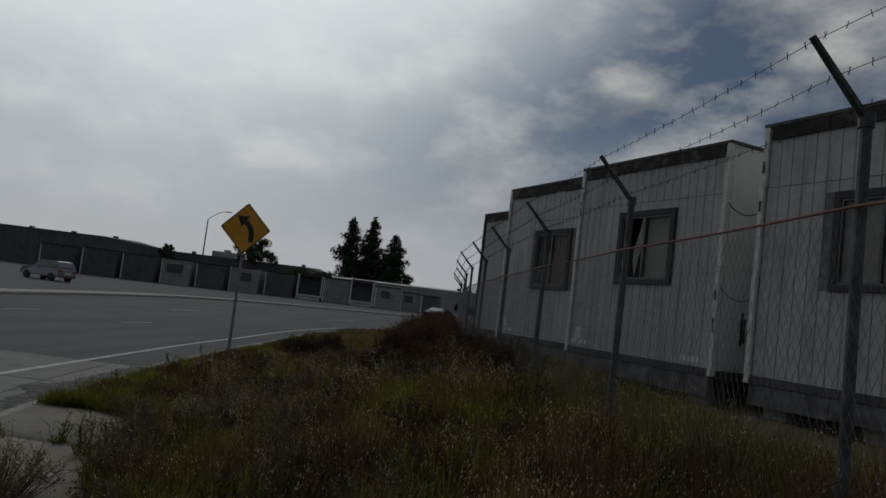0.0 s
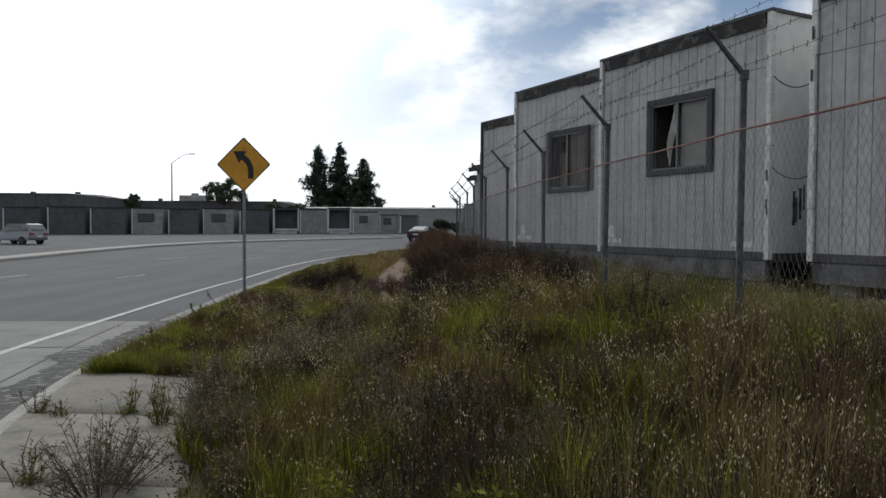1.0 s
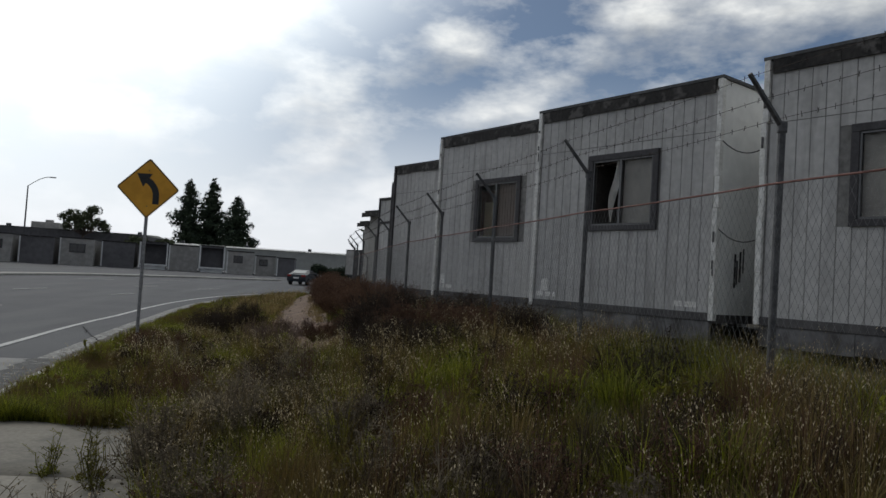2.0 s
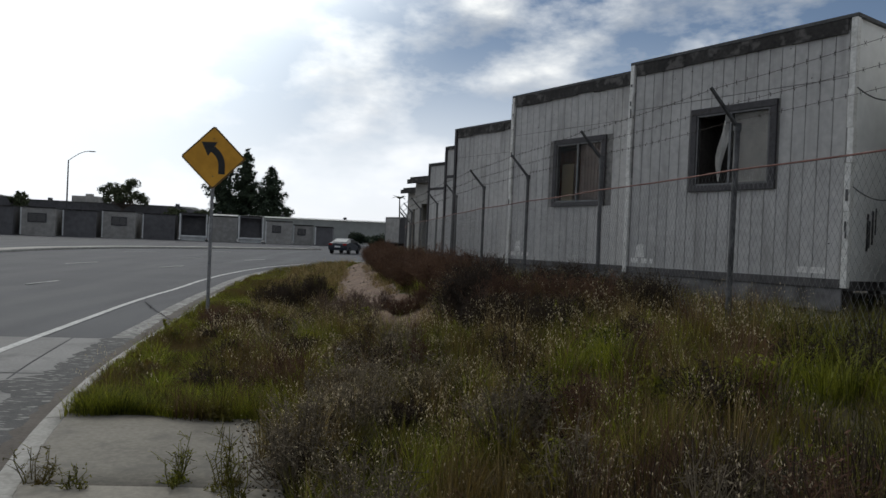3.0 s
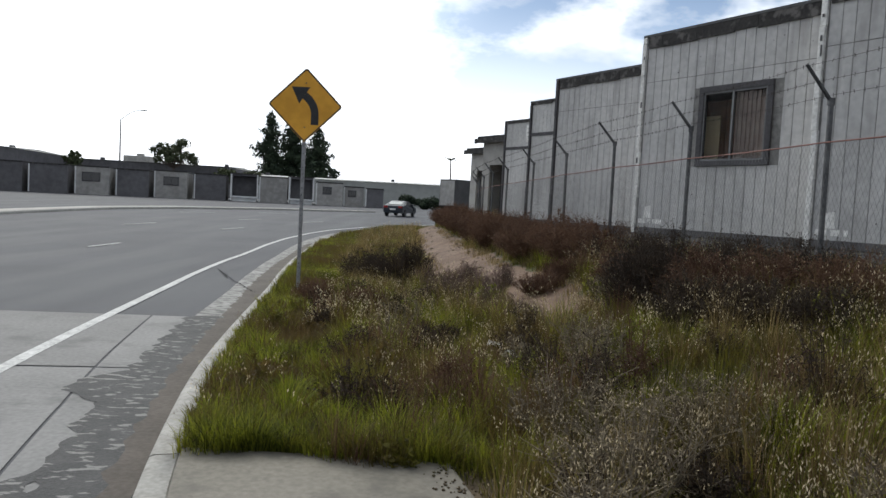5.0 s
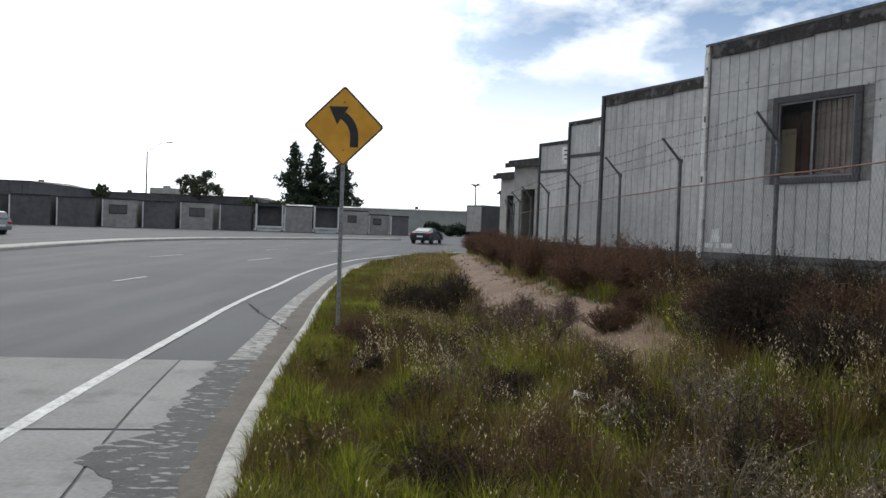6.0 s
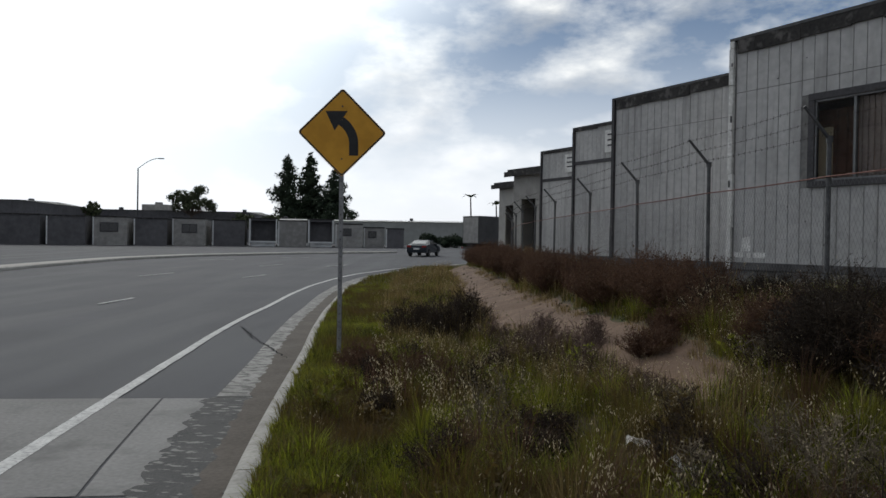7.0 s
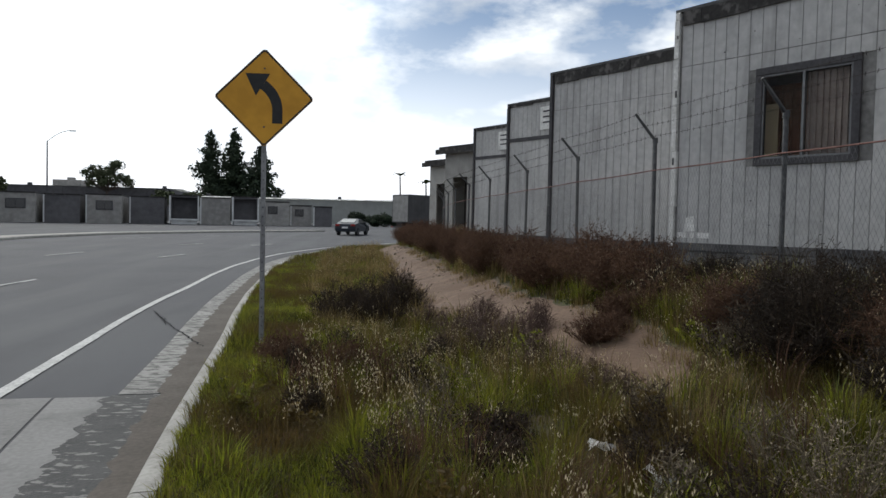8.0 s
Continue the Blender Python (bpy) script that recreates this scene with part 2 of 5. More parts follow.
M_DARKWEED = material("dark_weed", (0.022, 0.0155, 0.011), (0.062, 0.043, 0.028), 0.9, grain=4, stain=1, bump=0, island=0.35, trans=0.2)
M_SILT = material("gutter_silt", (0.06, 0.051, 0.043), (0.105, 0.09, 0.077), 0.95, grain=25, stain=2.0, bump=0.4)
M_CONIFER = material("conifer_needles", (0.012, 0.022, 0.012), (0.04, 0.06, 0.03), 0.8, grain=2, stain=0.3, bump=0, island=0.3)
M_LEAF = material("tree_leaves", (0.035, 0.045, 0.018), (0.09, 0.105, 0.05), 0.8, grain=2, stain=0.3, bump=0, island=0.3)
M_BARK = material("bark", (0.07, 0.055, 0.045), (0.14, 0.11, 0.09), 0.9, grain=20, stain=3, bump=0.5)
M_FARWALL = material("far_painted_wall", (0.24, 0.23, 0.215), (0.38, 0.365, 0.34), 0.85, grain=2, stain=0.5, bump=0, objrand=0.25)
M_FARDARK = material("far_dark_wall", (0.085, 0.082, 0.085), (0.14, 0.135, 0.14), 0.85, grain=2, stain=0.4, bump=0, objrand=0.15)
M_FARTRIM = material("far_white_trim", (0.55, 0.55, 0.54), (0.72, 0.72, 0.70), 0.8, grain=2, stain=1, bump=0)
M_WAREHOUSE = material("warehouse_wall", (0.28, 0.285, 0.265), (0.36, 0.365, 0.34), 0.85, grain=1, stain=0.15, bump=0)
M_WAREROOF = material("warehouse_roof", (0.60, 0.60, 0.59), (0.72, 0.72, 0.70), 0.6, grain=1, stain=0.2, bump=0)
M_TRUCKBOX = material("truck_box_panel", (0.05, 0.048, 0.048), (0.08, 0.078, 0.077), 0.55, grain=2, stain=0.6, bump=0.02)
M_TYRE = material("tyre_rubber", (0.018, 0.018, 0.018), (0.035, 0.035, 0.035), 0.85)
M_CARDARK = material("dark_car_paint", (0.022, 0.027, 0.035), (0.03, 0.036, 0.045), 0.4, metal=0.0, spec=0.35, bump=0)
M_CARGREY = material("silver_car_paint", (0.22, 0.23, 0.24), (0.27, 0.28, 0.29), 0.3, metal=0.5, spec=0.6, bump=0)
M_REDLAMP = material("red_lamp_lens", (0.25, 0.015, 0.012), (0.33, 0.02, 0.015), 0.3, bump=0)
M_PAPER = material("white_litter", (0.65, 0.64, 0.62), (0.80, 0.79, 0.77), 0.8, grain=15, stain=4)


def glass_material(name, tint, rough=0.05):
    m = bpy.data.materials.new(name)
    m.use_nodes = True
    t = m.node_tree
    b = t.nodes["Principled BSDF"]
    b.inputs["Base Color"].default_value = (*tint, 1)
    b.inputs["Roughness"].default_value = rough
    b.inputs["Transmission Weight"].default_value = 1.0
    b.inputs["IOR"].default_value = 1.12
    b.inputs["Specular IOR Level"].default_value = 0.15
    return m


M_GLASS = glass_material("dusty_window_glass", (0.85, 0.84, 0.82), 0.02)
M_CARGLASS = material("tinted_car_glass", (0.015, 0.017, 0.02), (0.02, 0.022, 0.025), 0.08, spec=0.7, bump=0)


# ---- building blocks ----
def part(name, bm, mat, parent=None, label="", category="", group="", kind="", smooth=False):
    me = bpy.data.meshes.new(name)
    bm.to_mesh(me)
    bm.free()
    me.materials.append(mat)
    if smooth:
        me.shade_smooth()
    ob = new(name, me)
    ob.parent = parent
    return tagged(ob, label, category, group, kind)


def thing(name, m, label, category, group="", kind=""):
    ob = new(name)
    ob.matrix_world = m
    ob.empty_display_size = 0.2
    return tagged(ob, label, category, group, kind)


def box(bm, x0, x1, y0, y1, z0, z1, bevel=0.0):
    r = bmesh.ops.create_cube(bm, size=1)
    bmesh.ops.scale(bm, vec=(x1 - x0, y1 - y0, z1 - z0), verts=r["verts"])
    bmesh.ops.translate(bm, vec=((x0 + x1) / 2, (y0 + y1) / 2, (z0 + z1) / 2), verts=r["verts"])
    if bevel:
        es = list({e for v in r["verts"] for e in v.link_edges})
        bmesh.ops.bevel(bm, geom=es, offset=bevel, segments=1, affect="EDGES", profile=0.5)
    return bm


def boxes(*rows, bevel=0.0):
    bm = bmesh.new()
    for r in rows:
        box(bm, *r, bevel=bevel)
    return bm


def tube(bm, a, b, r0, r1=None, n=8):
    """A straight pipe from a to b."""
    a, b = Vector(a), Vector(b)
    d = b - a
    q = d.to_track_quat("Z", "Y").to_matrix().to_4x4()
    r = bmesh.ops.create_cone(bm, cap_ends=True, segments=n, radius1=r0, radius2=r0 if r1 is None else r1, depth=d.length)
    bmesh.ops.transform(bm, matrix=Matrix.Translation((a + b) / 2) @ q, verts=r["verts"])
    return bm


def prism(outline, y0, y1):
    """A plate from an outline in x and z, from y0 to y1."""
    bm = bmesh.new()
    f = bm.faces.new([bm.verts.new((x, y0, z)) for x, z in outline])
    r = bmesh.ops.extrude_face_region(bm, geom=[f])
    bmesh.ops.translate(bm, vec=(0, y1 - y0, 0), verts=[v for v in r["geom"] if isinstance(v, bmesh.types.BMVert)])
    bmesh.ops.recalc_face_normals(bm, faces=bm.faces)
    return bm


def mesh_np(name, verts, quads, tris, mat, parent=None, smooth=False):
    """A mesh from arrays: quads (n, 4) and tris (m, 3)."""
    me = bpy.data.meshes.new(name)
    nq, nt = len(quads), len(tris)
    me.vertices.add(len(verts))
    me.vertices.foreach_set("co", np.asarray(verts, np.float32).ravel())
    loops = np.concatenate([np.asarray(quads, np.int32).reshape(-1), np.asarray(tris, np.int32).reshape(-1)])
    me.loops.add(len(loops))
    me.loops.foreach_set("vertex_index", loops)
    me.polygons.add(nq + nt)
    me.polygons.foreach_set("loop_start", np.concatenate([np.arange(nq) * 4, nq * 4 + np.arange(nt) * 3]).astype(np.int32))
    me.update(calc_edges=True)
    me.validate()
    me.materials.append(mat)
    if smooth:
        me.shade_smooth()
    ob = new(name, me)
    ob.parent = parent
    return ob


def sheet(name, us, vs, fn, mat, parent=None, smooth=True):
    """A gridded sheet: fn(u, v) gives points for arrays u, v."""
    U, V = np.meshgrid(us, vs)
    P = np.stack(fn(U, V), -1).reshape(-1, 3)
    w = len(us)
    i = (np.arange(len(vs) - 1)[:, None] * w + np.arange(w - 1)[None]).ravel()
    return mesh_np(name, P, np.stack([i, i + 1, i + w + 1, i + w], 1), np.zeros((0, 3)), mat, parent, smooth)


def wobble(x, y, s=1.0, seed=0.0):
    """Smooth random heights between about -1 and 1."""
    a = np.sin(x * 1.7 * s + 1.3 + seed) * np.cos(y * 1.3 * s - 0.7 + seed * 2)
    b = np.sin(x * 3.9 * s - y * 2.3 * s + 2.1 + seed * 3) * 0.5
    c = np.sin(x * 7.3 * s + y * 6.1 * s + seed * 5) * np.cos(y * 8.3 * s - x * 2.1 * s) * 0.3
    return (a + b + c) / 1.5


# ---- plan ----
KERB = np.array([(-30, 12), (-14, 5.2), (-6, 1.6), (0, -0.7), (4, -2.0), (7.5, -3.43), (8.8, -3.88), (10.2, -4.25), (12.3, -4.7), (14, -4.95), (15.8, -5.18),
                 (19.5, -5.62), (22, -5.98), (26, -6.45), (32, -6.95), (36, -7.1), (40, -6.95), (44, -6.5), (49.3, -5.1), (55, -2.6), (62, 1.8), (70, 8.5), (80, 19), (95, 40)])
FENCE = np.array([(-10, 8.6), (-1, 5.6), (2, 4.65), (4.95, 3.78), (7.92, 3.04), (10.88, 2.384), (13.885, 1.797), (16.834, 1.262), (19.6, 0.777), (22.645, 0.409),
                  (26.04, 0.1), (29.4, -0.3), (32.3, -0.55), (35.2, -0.7), (38.2, -0.7), (41.2, -0.6), (44.2, -0.4), (47.2, -0.1)])


def smooth_curve(tab):
    ys = np.arange(tab[0, 0], tab[-1, 0] + 0.01, 0.25)
    xs = np.interp(ys, tab[:, 0], tab[:, 1])
    k = np.hanning(13)
    k /= k.sum()
    return ys, np.convolve(np.pad(xs, 6, mode="reflect", reflect_type="odd"), k, "valid")


KY, KX = smooth_curve(KERB)
FY, FX = smooth_curve(FENCE)


def kerb_x(y):
    return np.interp(y, KY, KX)


def fence_x(y):
    return np.interp(y, FY, FX)


def road_z(x, y):
    return -0.6 + 0.013 * np.clip(np.asarray(y, float) - 28, 0, 85)


def ground_z(x, y):
    """Height of the verge: level beside the kerb, then a bank up to the fence."""
    x, y = np.asarray(x, float), np.asarray(y, float)
    d = (x - kerb_x(y) - 2.0) / np.maximum(fence_x(np.minimum(y, 47)) - kerb_x(y) - 2.0, 1.0)
    d = np.clip(d, 0, 1)
    return road_z(x, y) + 0.125 + 0.90 * d * d * (3 - 2 * d) + 0.03 * wobble(x, y, 0.9) * np.clip((x - kerb_x(y) - 2.0) * 2, 0, 1)


# ---- ground, road, kerb ----
rim = np.concatenate([-np.geomspace(1800, 4, 28), np.geomspace(4, 1800, 28)])
ground = sheet("ground", rim, rim + 30, lambda u, v: (u, v, road_z(u, v) - 0.12), M_SOIL)
tagged(ground, "bare dry earth plain running out to the horizon", "ground", kind="structure")

ROAD_Y = np.concatenate([np.arange(-30, 60, 0.5), np.arange(60, 95.1, 1.0)])
road = sheet("road", np.concatenate([np.linspace(0, 6, 13), np.linspace(8, 90, 30)]), ROAD_Y, lambda u, v: (kerb_x(v) - u, v, road_z(u, v) + 0 * u), M_ASPHALT)
tagged(road, "worn grey asphalt road curving away past the verge", "road", kind="structure")
yard = sheet("forecourt", np.linspace(-120, 160, 30), np.linspace(58, 190, 40), lambda u, v: (u, v, road_z(u, v) - 0.02 + 0 * u), M_ASPHALT)
tagged(yard, "grey asphalt yard beyond the bend of the road", "road", kind="structure")


def strip(name, d0, d1, y0, y1, lift, mat, step=0.25, parent=None, edge=0.0, seed=0.0):
    """A thin band along the kerb, from d0 to d1 metres out into the road, with uneven edges."""
    ys = np.arange(y0, y1 + 1e-6, step)
    k = kerb_x(ys)
    tx = np.gradient(k, ys)
    nl = np.sqrt(1 + tx * tx)
    nx, ny = -1 / nl, tx / nl
    d0, d1 = (np.interp(ys, *d) if isinstance(d, tuple) else d for d in (d0, d1))
    e0, e1 = d0 + edge * wobble(ys * 3, ys, 2, seed), d1 + edge * wobble(ys * 3, ys, 2, seed + 4)
    P = []
    for e in (e0, e1):
        X, Y = k + nx * e, ys + ny * e
        P.append(np.stack([X, Y, road_z(X, Y) + lift], -1))
    n = len(ys)
    V = np.concatenate(P)
    i = np.arange(n - 1)
    return mesh_np(name, V, np.stack([i, i + 1, i + n + 1, i + n], 1), np.zeros((0, 3)), mat, parent, True)


LINE_Y = (-25, 15, 19, 24, 30, 38, 46, 60)
line = strip("edge_line", (LINE_Y, (1.78, 1.80, 1.82, 1.76, 1.6, 1.5, 1.5, 1.5)), (LINE_Y, (1.93, 1.95, 1.97, 1.9, 1.74, 1.64, 1.64, 1.64)), -25, 60, 0.012, M_LINE, edge=0.006)
tagged(line, "worn white painted line along the road edge", "road marking", kind="structure")

# concrete bus pad with its joints, and the gutter pan beside the kerb
PAN = ((-8, 8, 12, 14, 16.6), (0.7, 0.75, 0.92, 1.1, 1.3))
PAN_OUT = (PAN[0], tuple(v + 0.025 for v in PAN[1]))
pads = thing("road_slab", pose(0, 0, 0), "pale concrete road slabs before the asphalt begins", "road", kind="structure")
for a, b in ((-8, -4.2), (-4.1, -0.1), (0.0, 4.1), (4.2, 8.4), (8.5, 13.25), (13.3, 16.6)):
    for d0, d1 in ((PAN_OUT, 4.9), (4.93, 8.6)):
        strip("slab", d0, d1, a, b, 0.008, M_PAD, parent=pads)
pan = thing("gutter", pose(0, 0, 0), "stained concrete gutter pan beside the kerb", "gutter", kind="structure")
for a, b in ((-8, -4.2), (-4.1, -0.1), (0.0, 4.1), (4.2, 8.4), (8.5, 13.25), (13.3, 16.6)):
    strip("slab", 0.02, PAN, a, b, 0.006, M_PAD, parent=pan)
for k in range(14):
    strip("slab", 0.02, 0.72, 16.65 + 3.05 * k, 19.69 + 3.05 * k, 0.006, M_PAN, parent=pan)
overlay = thing("asphalt_patch", pose(0, 0, 0), "rough dark asphalt overlay, worn through in pale flecks, over the gutter", "road patch", kind="structure")
strip("overlay_sheet", 0.12, ((-8, 6, 12, 16.6), (0.5, 0.56, 0.68, 0.80)), -8, 16.6, 0.0095, M_PATCH, 0.06, overlay, 0.07, 2.0)
for a, b, d in ((12.0, 13.25, 1.02), (9.1, 10.6, 0.98), (5.6, 7.0, 0.95)):
    ym = (a, a + 0.3 * (b - a), a + 0.65 * (b - a), b)
    strip("overlay_sheet", 0.6, (ym, (0.62, d + 0.06, d, 0.62)), a, b, 0.0105, M_PATCH, 0.05, overlay, 0.06, a)
tagged(strip("gutter_dirt", 0.0, ((-8, 12, 16, 20, 34), (0.2, 0.22, 0.32, 0.42, 0.36)), -8, 34, 0.0125, M_SILT, 0.1, None, 0.05), "brown silt lying in the gutter", "dirt", kind="stuff")


def kerb_piece(y0, y1, parent):
    """One kerb stone: battered face, rounded nose, flat top."""
    ys = np.linspace(y0, y1, 7)
    k = kerb_x(ys)
    tx = np.gradient(k, ys)
    nl = np.sqrt(1 + tx * tx)
    nx, ny = 1 / nl, -tx / nl
    prof = ((-0.02, -0.1), (0.0, 0.0), (0.02, 0.11), (0.035, 0.145), (0.06, 0.157), (0.20, 0.160), (0.21, 0.155), (0.21, -0.1))
    V = np.concatenate([np.stack([k + nx * d, ys + ny * d, road_z(k, ys) + h], -1) for d, h in prof])
    n, q = len(ys), []
    for r in range(len(prof) - 1):
        i = r * n + np.arange(n - 1)
        q.append(np.stack([i, i + n, i + n + 1, i + 1], 1))
    m = len(prof)
    ends = np.array([[(m - 2) * n * 0 + r * n for r in (0, 2, 5, 7)], [r * n + n - 1 for r in (7, 5, 2, 0)]])
    return mesh_np("kerb_stone", V, np.concatenate(q + [ends]), np.zeros((0, 3)), M_KERB, parent)


kerb = thing("kerb", pose(0, 0, 0), "pale concrete kerb, chipped and dusty, beside the verge", "kerb", kind="structure")
for y in np.arange(-8, 58, 3.05):
    kerb_piece(y + 0.008, y + 3.042, kerb)

verge_u = np.concatenate([np.linspace(0.15, 9, 46), np.linspace(10, 70, 14)])
verge = sheet("verge", verge_u, np.concatenate([np.arange(-30, 40, 0.3), np.arange(40, 95, 1.0)]), lambda u, v: (kerb_x(v) + u, v, ground_z(kerb_x(v) + u, v)), M_SOIL)
tagged(verge, "weedy earth verge rising from the kerb to the fence", "ground", kind="structure")

# bare sandy patch where the footway lies buried
PATH_Y = np.array([14.4, 15.2, 16.5, 18, 20, 21.5, 24, 27, 31, 36, 42, 47])
PATH_L = np.array([-1.15, -1.4, -1.55, -1.95, -2.3, -2.55, -2.8, -2.98, -3.12, -3.35, -3.5, -3.2])
PATH_R = np.array([-0.75, -0.4, -0.35, -0.5, -0.85, -1.05, -1.4, -1.65, -1.9, -2.25, -2.6, -2.4])


def path_point(u, v):
    l, r = np.interp(v, PATH_Y, PATH_L) + 0.14 * wobble(v * 2, v, 1.2), np.interp(v, PATH_Y, PATH_R) + 0.14 * wobble(v, v * 2, 1.4, 3)
    x = l + (r - l) * u
    return x, v, ground_z(x, v) + 0.05 * np.sin(np.pi * np.clip(u, 0, 1)) ** 0.5 + 0.012 * wobble(x, v, 4) - 0.01


sandy = sheet("sandy_path", np.linspace(0, 1, 16), np.arange(14.4, 47, 0.2), path_point, M_SAND)
tagged(sandy, "bare sandy path of trodden dirt between dry weeds", "path", kind="structure")

# footway slabs that still lie bare
footway = thing("footway", pose(0, 0, 0), "pale concrete pavement slabs, cracked at the joints, weeds between", "pavement", kind="structure")
SLABS = [(-6.4 + 1.86 * k, -4.572 + 1.86 * k) for k in range(9)]
for a, b in SLABS:
    ys = np.linspace(a, b + (0.02 if b < 10 else 0.12), 6)
    for u0, u1 in ((0.235, 1.92 + 0.05 * math.sin(a)),):
        V = []
        for h in (0.175, 0.168, 0.0):
            for u in (u0, u1):
                o = 0.0 if h == 0.175 else 0.012
                x = kerb_x(ys) + u + (o if u == u1 else -o)
                V.append(np.stack([x, ys, road_z(x, ys) + h], -1))
        n = 6
        i = np.arange(n - 1)
        q = [np.stack([i, i + n, i + n + 1, i + 1], 1)]
        for s, t in ((2, 0), (1, 3), (4, 2), (3, 5)):
            q.append(np.stack([s * n + i, t * n + i, t * n + i + 1, s * n + i + 1], 1))
        q.append(np.array([[0, 4 * n, 5 * n, n], [n - 1, 2 * n - 1, 6 * n - 1, 5 * n - 1]]))
        mesh_np("slab", np.concatenate(V), np.concatenate(q), np.zeros((0, 3)), M_CONCRETE, footway)

# thin dark ragged lines on the road
def ragged_line(pts, w, seed):
    """A ragged dark line lying on the road along a few points."""
    rng = np.random.default_rng(seed)
    P = []
    for (x0, y0), (x1, y1) in zip(pts, pts[1:]):
        n = max(2, int(math.hypot(x1 - x0, y1 - y0) / 0.12))
        for k in range(n):
            P.append((x0 + (x1 - x0) * k / n + rng.normal(0, 0.02), y0 + (y1 - y0) * k / n + rng.normal(0, 0.02)))
    P = np.array(P)
    t = np.gradient(P, axis=0)
    t /= np.linalg.norm(t, axis=1, keepdims=True) + 1e-9
    o = np.stack([-t[:, 1], t[:, 0]], 1) * (w * rng.uniform(0.3, 1.0, len(P)))[:, None]
    A, B = P + o, P - o
    n = len(P)
    V = np.concatenate([np.c_[A, road_z(A[:, 0], A[:, 1]) + 0.0145], np.c_[B, road_z(B[:, 0], B[:, 1]) + 0.0145]])
    i = np.arange(n - 1)
    ob = mesh_np("ragged_line", V, np.stack([i, i + 1, i + n + 1, i + n], 1), np.zeros((0, 3)), M_RAGGED)
    return tagged(ob, "dark ragged line across the road surface", "crack", "road cracks", "structure")


ragged_line([(-7.7, 23.4), (-6.9, 21.6), (-6.2, 20.2), (-5.75, 19.3)], 0.018, 1)
ragged_line([(-7.3, 22.6), (-6.9, 21.4)], 0.016, 2)

# lane dashes, median
for k, (x, y, ln, hd) in enumerate(((-12.95, 15.6, 3.0, 2), (-12.9, 27.8, 3.0, 0), (-12.4, 39.6, 2.6, -8), (-10.7, 51, 2.6, -18), (-17.3, 15.5, 3, 2), (-17.4, 27.2, 3.0, 0), (-16.8, 39.5, 3, -6), (-14.4, 50, 2.6, -16), (-20.4, 57, 2.4, -60), (-16.4, 63.4, 2.4, -50))):
    dash = part("lane_dash", boxes((-0.055, 0.055, 0, ln, -0.004, 0.004)), M_LINE, None, "white painted lane dash on grey asphalt", "road marking", "lane dashes", "structure")
    dash.matrix_world = pose(x, y, float(road_z(x, y + 1)) + 0.012, 0.4 if y > 28 else 0, 0, hd)

MED = np.array([(10, -20.5), (25, -22.6), (36, -23.6), (45, -24.3), (55, -24.4), (63, -22.5), (72, -17), (82, -8)])


def median_point(u, v):
    x = np.interp(v, *smooth_curve(MED))
    w = np.array([0, 0.02, 0.12, 1.4, 1.5, 1.52])[u.astype(int)]
    h = np.array([-0.03, 0.13, 0.16, 0.16, 0.13, -0.03])[u.astype(int)]
    return x - w, v, road_z(x, v) + h


median = sheet("median", np.arange(6), np.arange(10, 82, 1.0), median_point, M_KERB, smooth=False)
tagged(median, "low raised concrete median between the carriageways", "median", kind="structure")

# ---- trailers beside the fence ----
U = Vector((0.523, -0.852, 0)).normalized()          # along a trailer's end wall
FACE_TURN = math.degrees(math.atan2(U.y, U.x))
unit_plank = bpy.data.meshes.new("plank")
_b = boxes((-0.5, 0.5, 0, 1, 0, 1))
for v in _b.verts:
    if v.co.y < 0.5:
        v.co.x *= 0.93
_b.to_mesh(unit_plank)
_b.free()
unit_plank.materials.append(M_SIDING)


def planks(parent, x0, x1, z0, z1, pitch=0.203, skip=()):
    """Vertical grooved boards on the plane y = 0, proud by 14 mm, with openings left out."""
    x = x0
    while x < x1 - 0.03:
        w = min(pitch, x1 - x)
        spans = [(z0, z1)]
        for (a, b, c, d) in skip:
            if x + w > a + 0.02 and x < b - 0.02:
                spans = [s for lo, hi in spans for s in ((lo, min(hi, c)), (max(lo, d), hi)) if s[1] - s[0] > 0.02]
        for lo, hi in spans:
            ob = new("plank", unit_plank)
            ob.parent = parent
            ob.matrix_basis = Matrix.Translation((x + w / 2, -0.010 - random.uniform(0, 0.003), lo)) @ Matrix.Diagonal((w - 0.005, 0.0095, hi - lo, 1))
        x += w


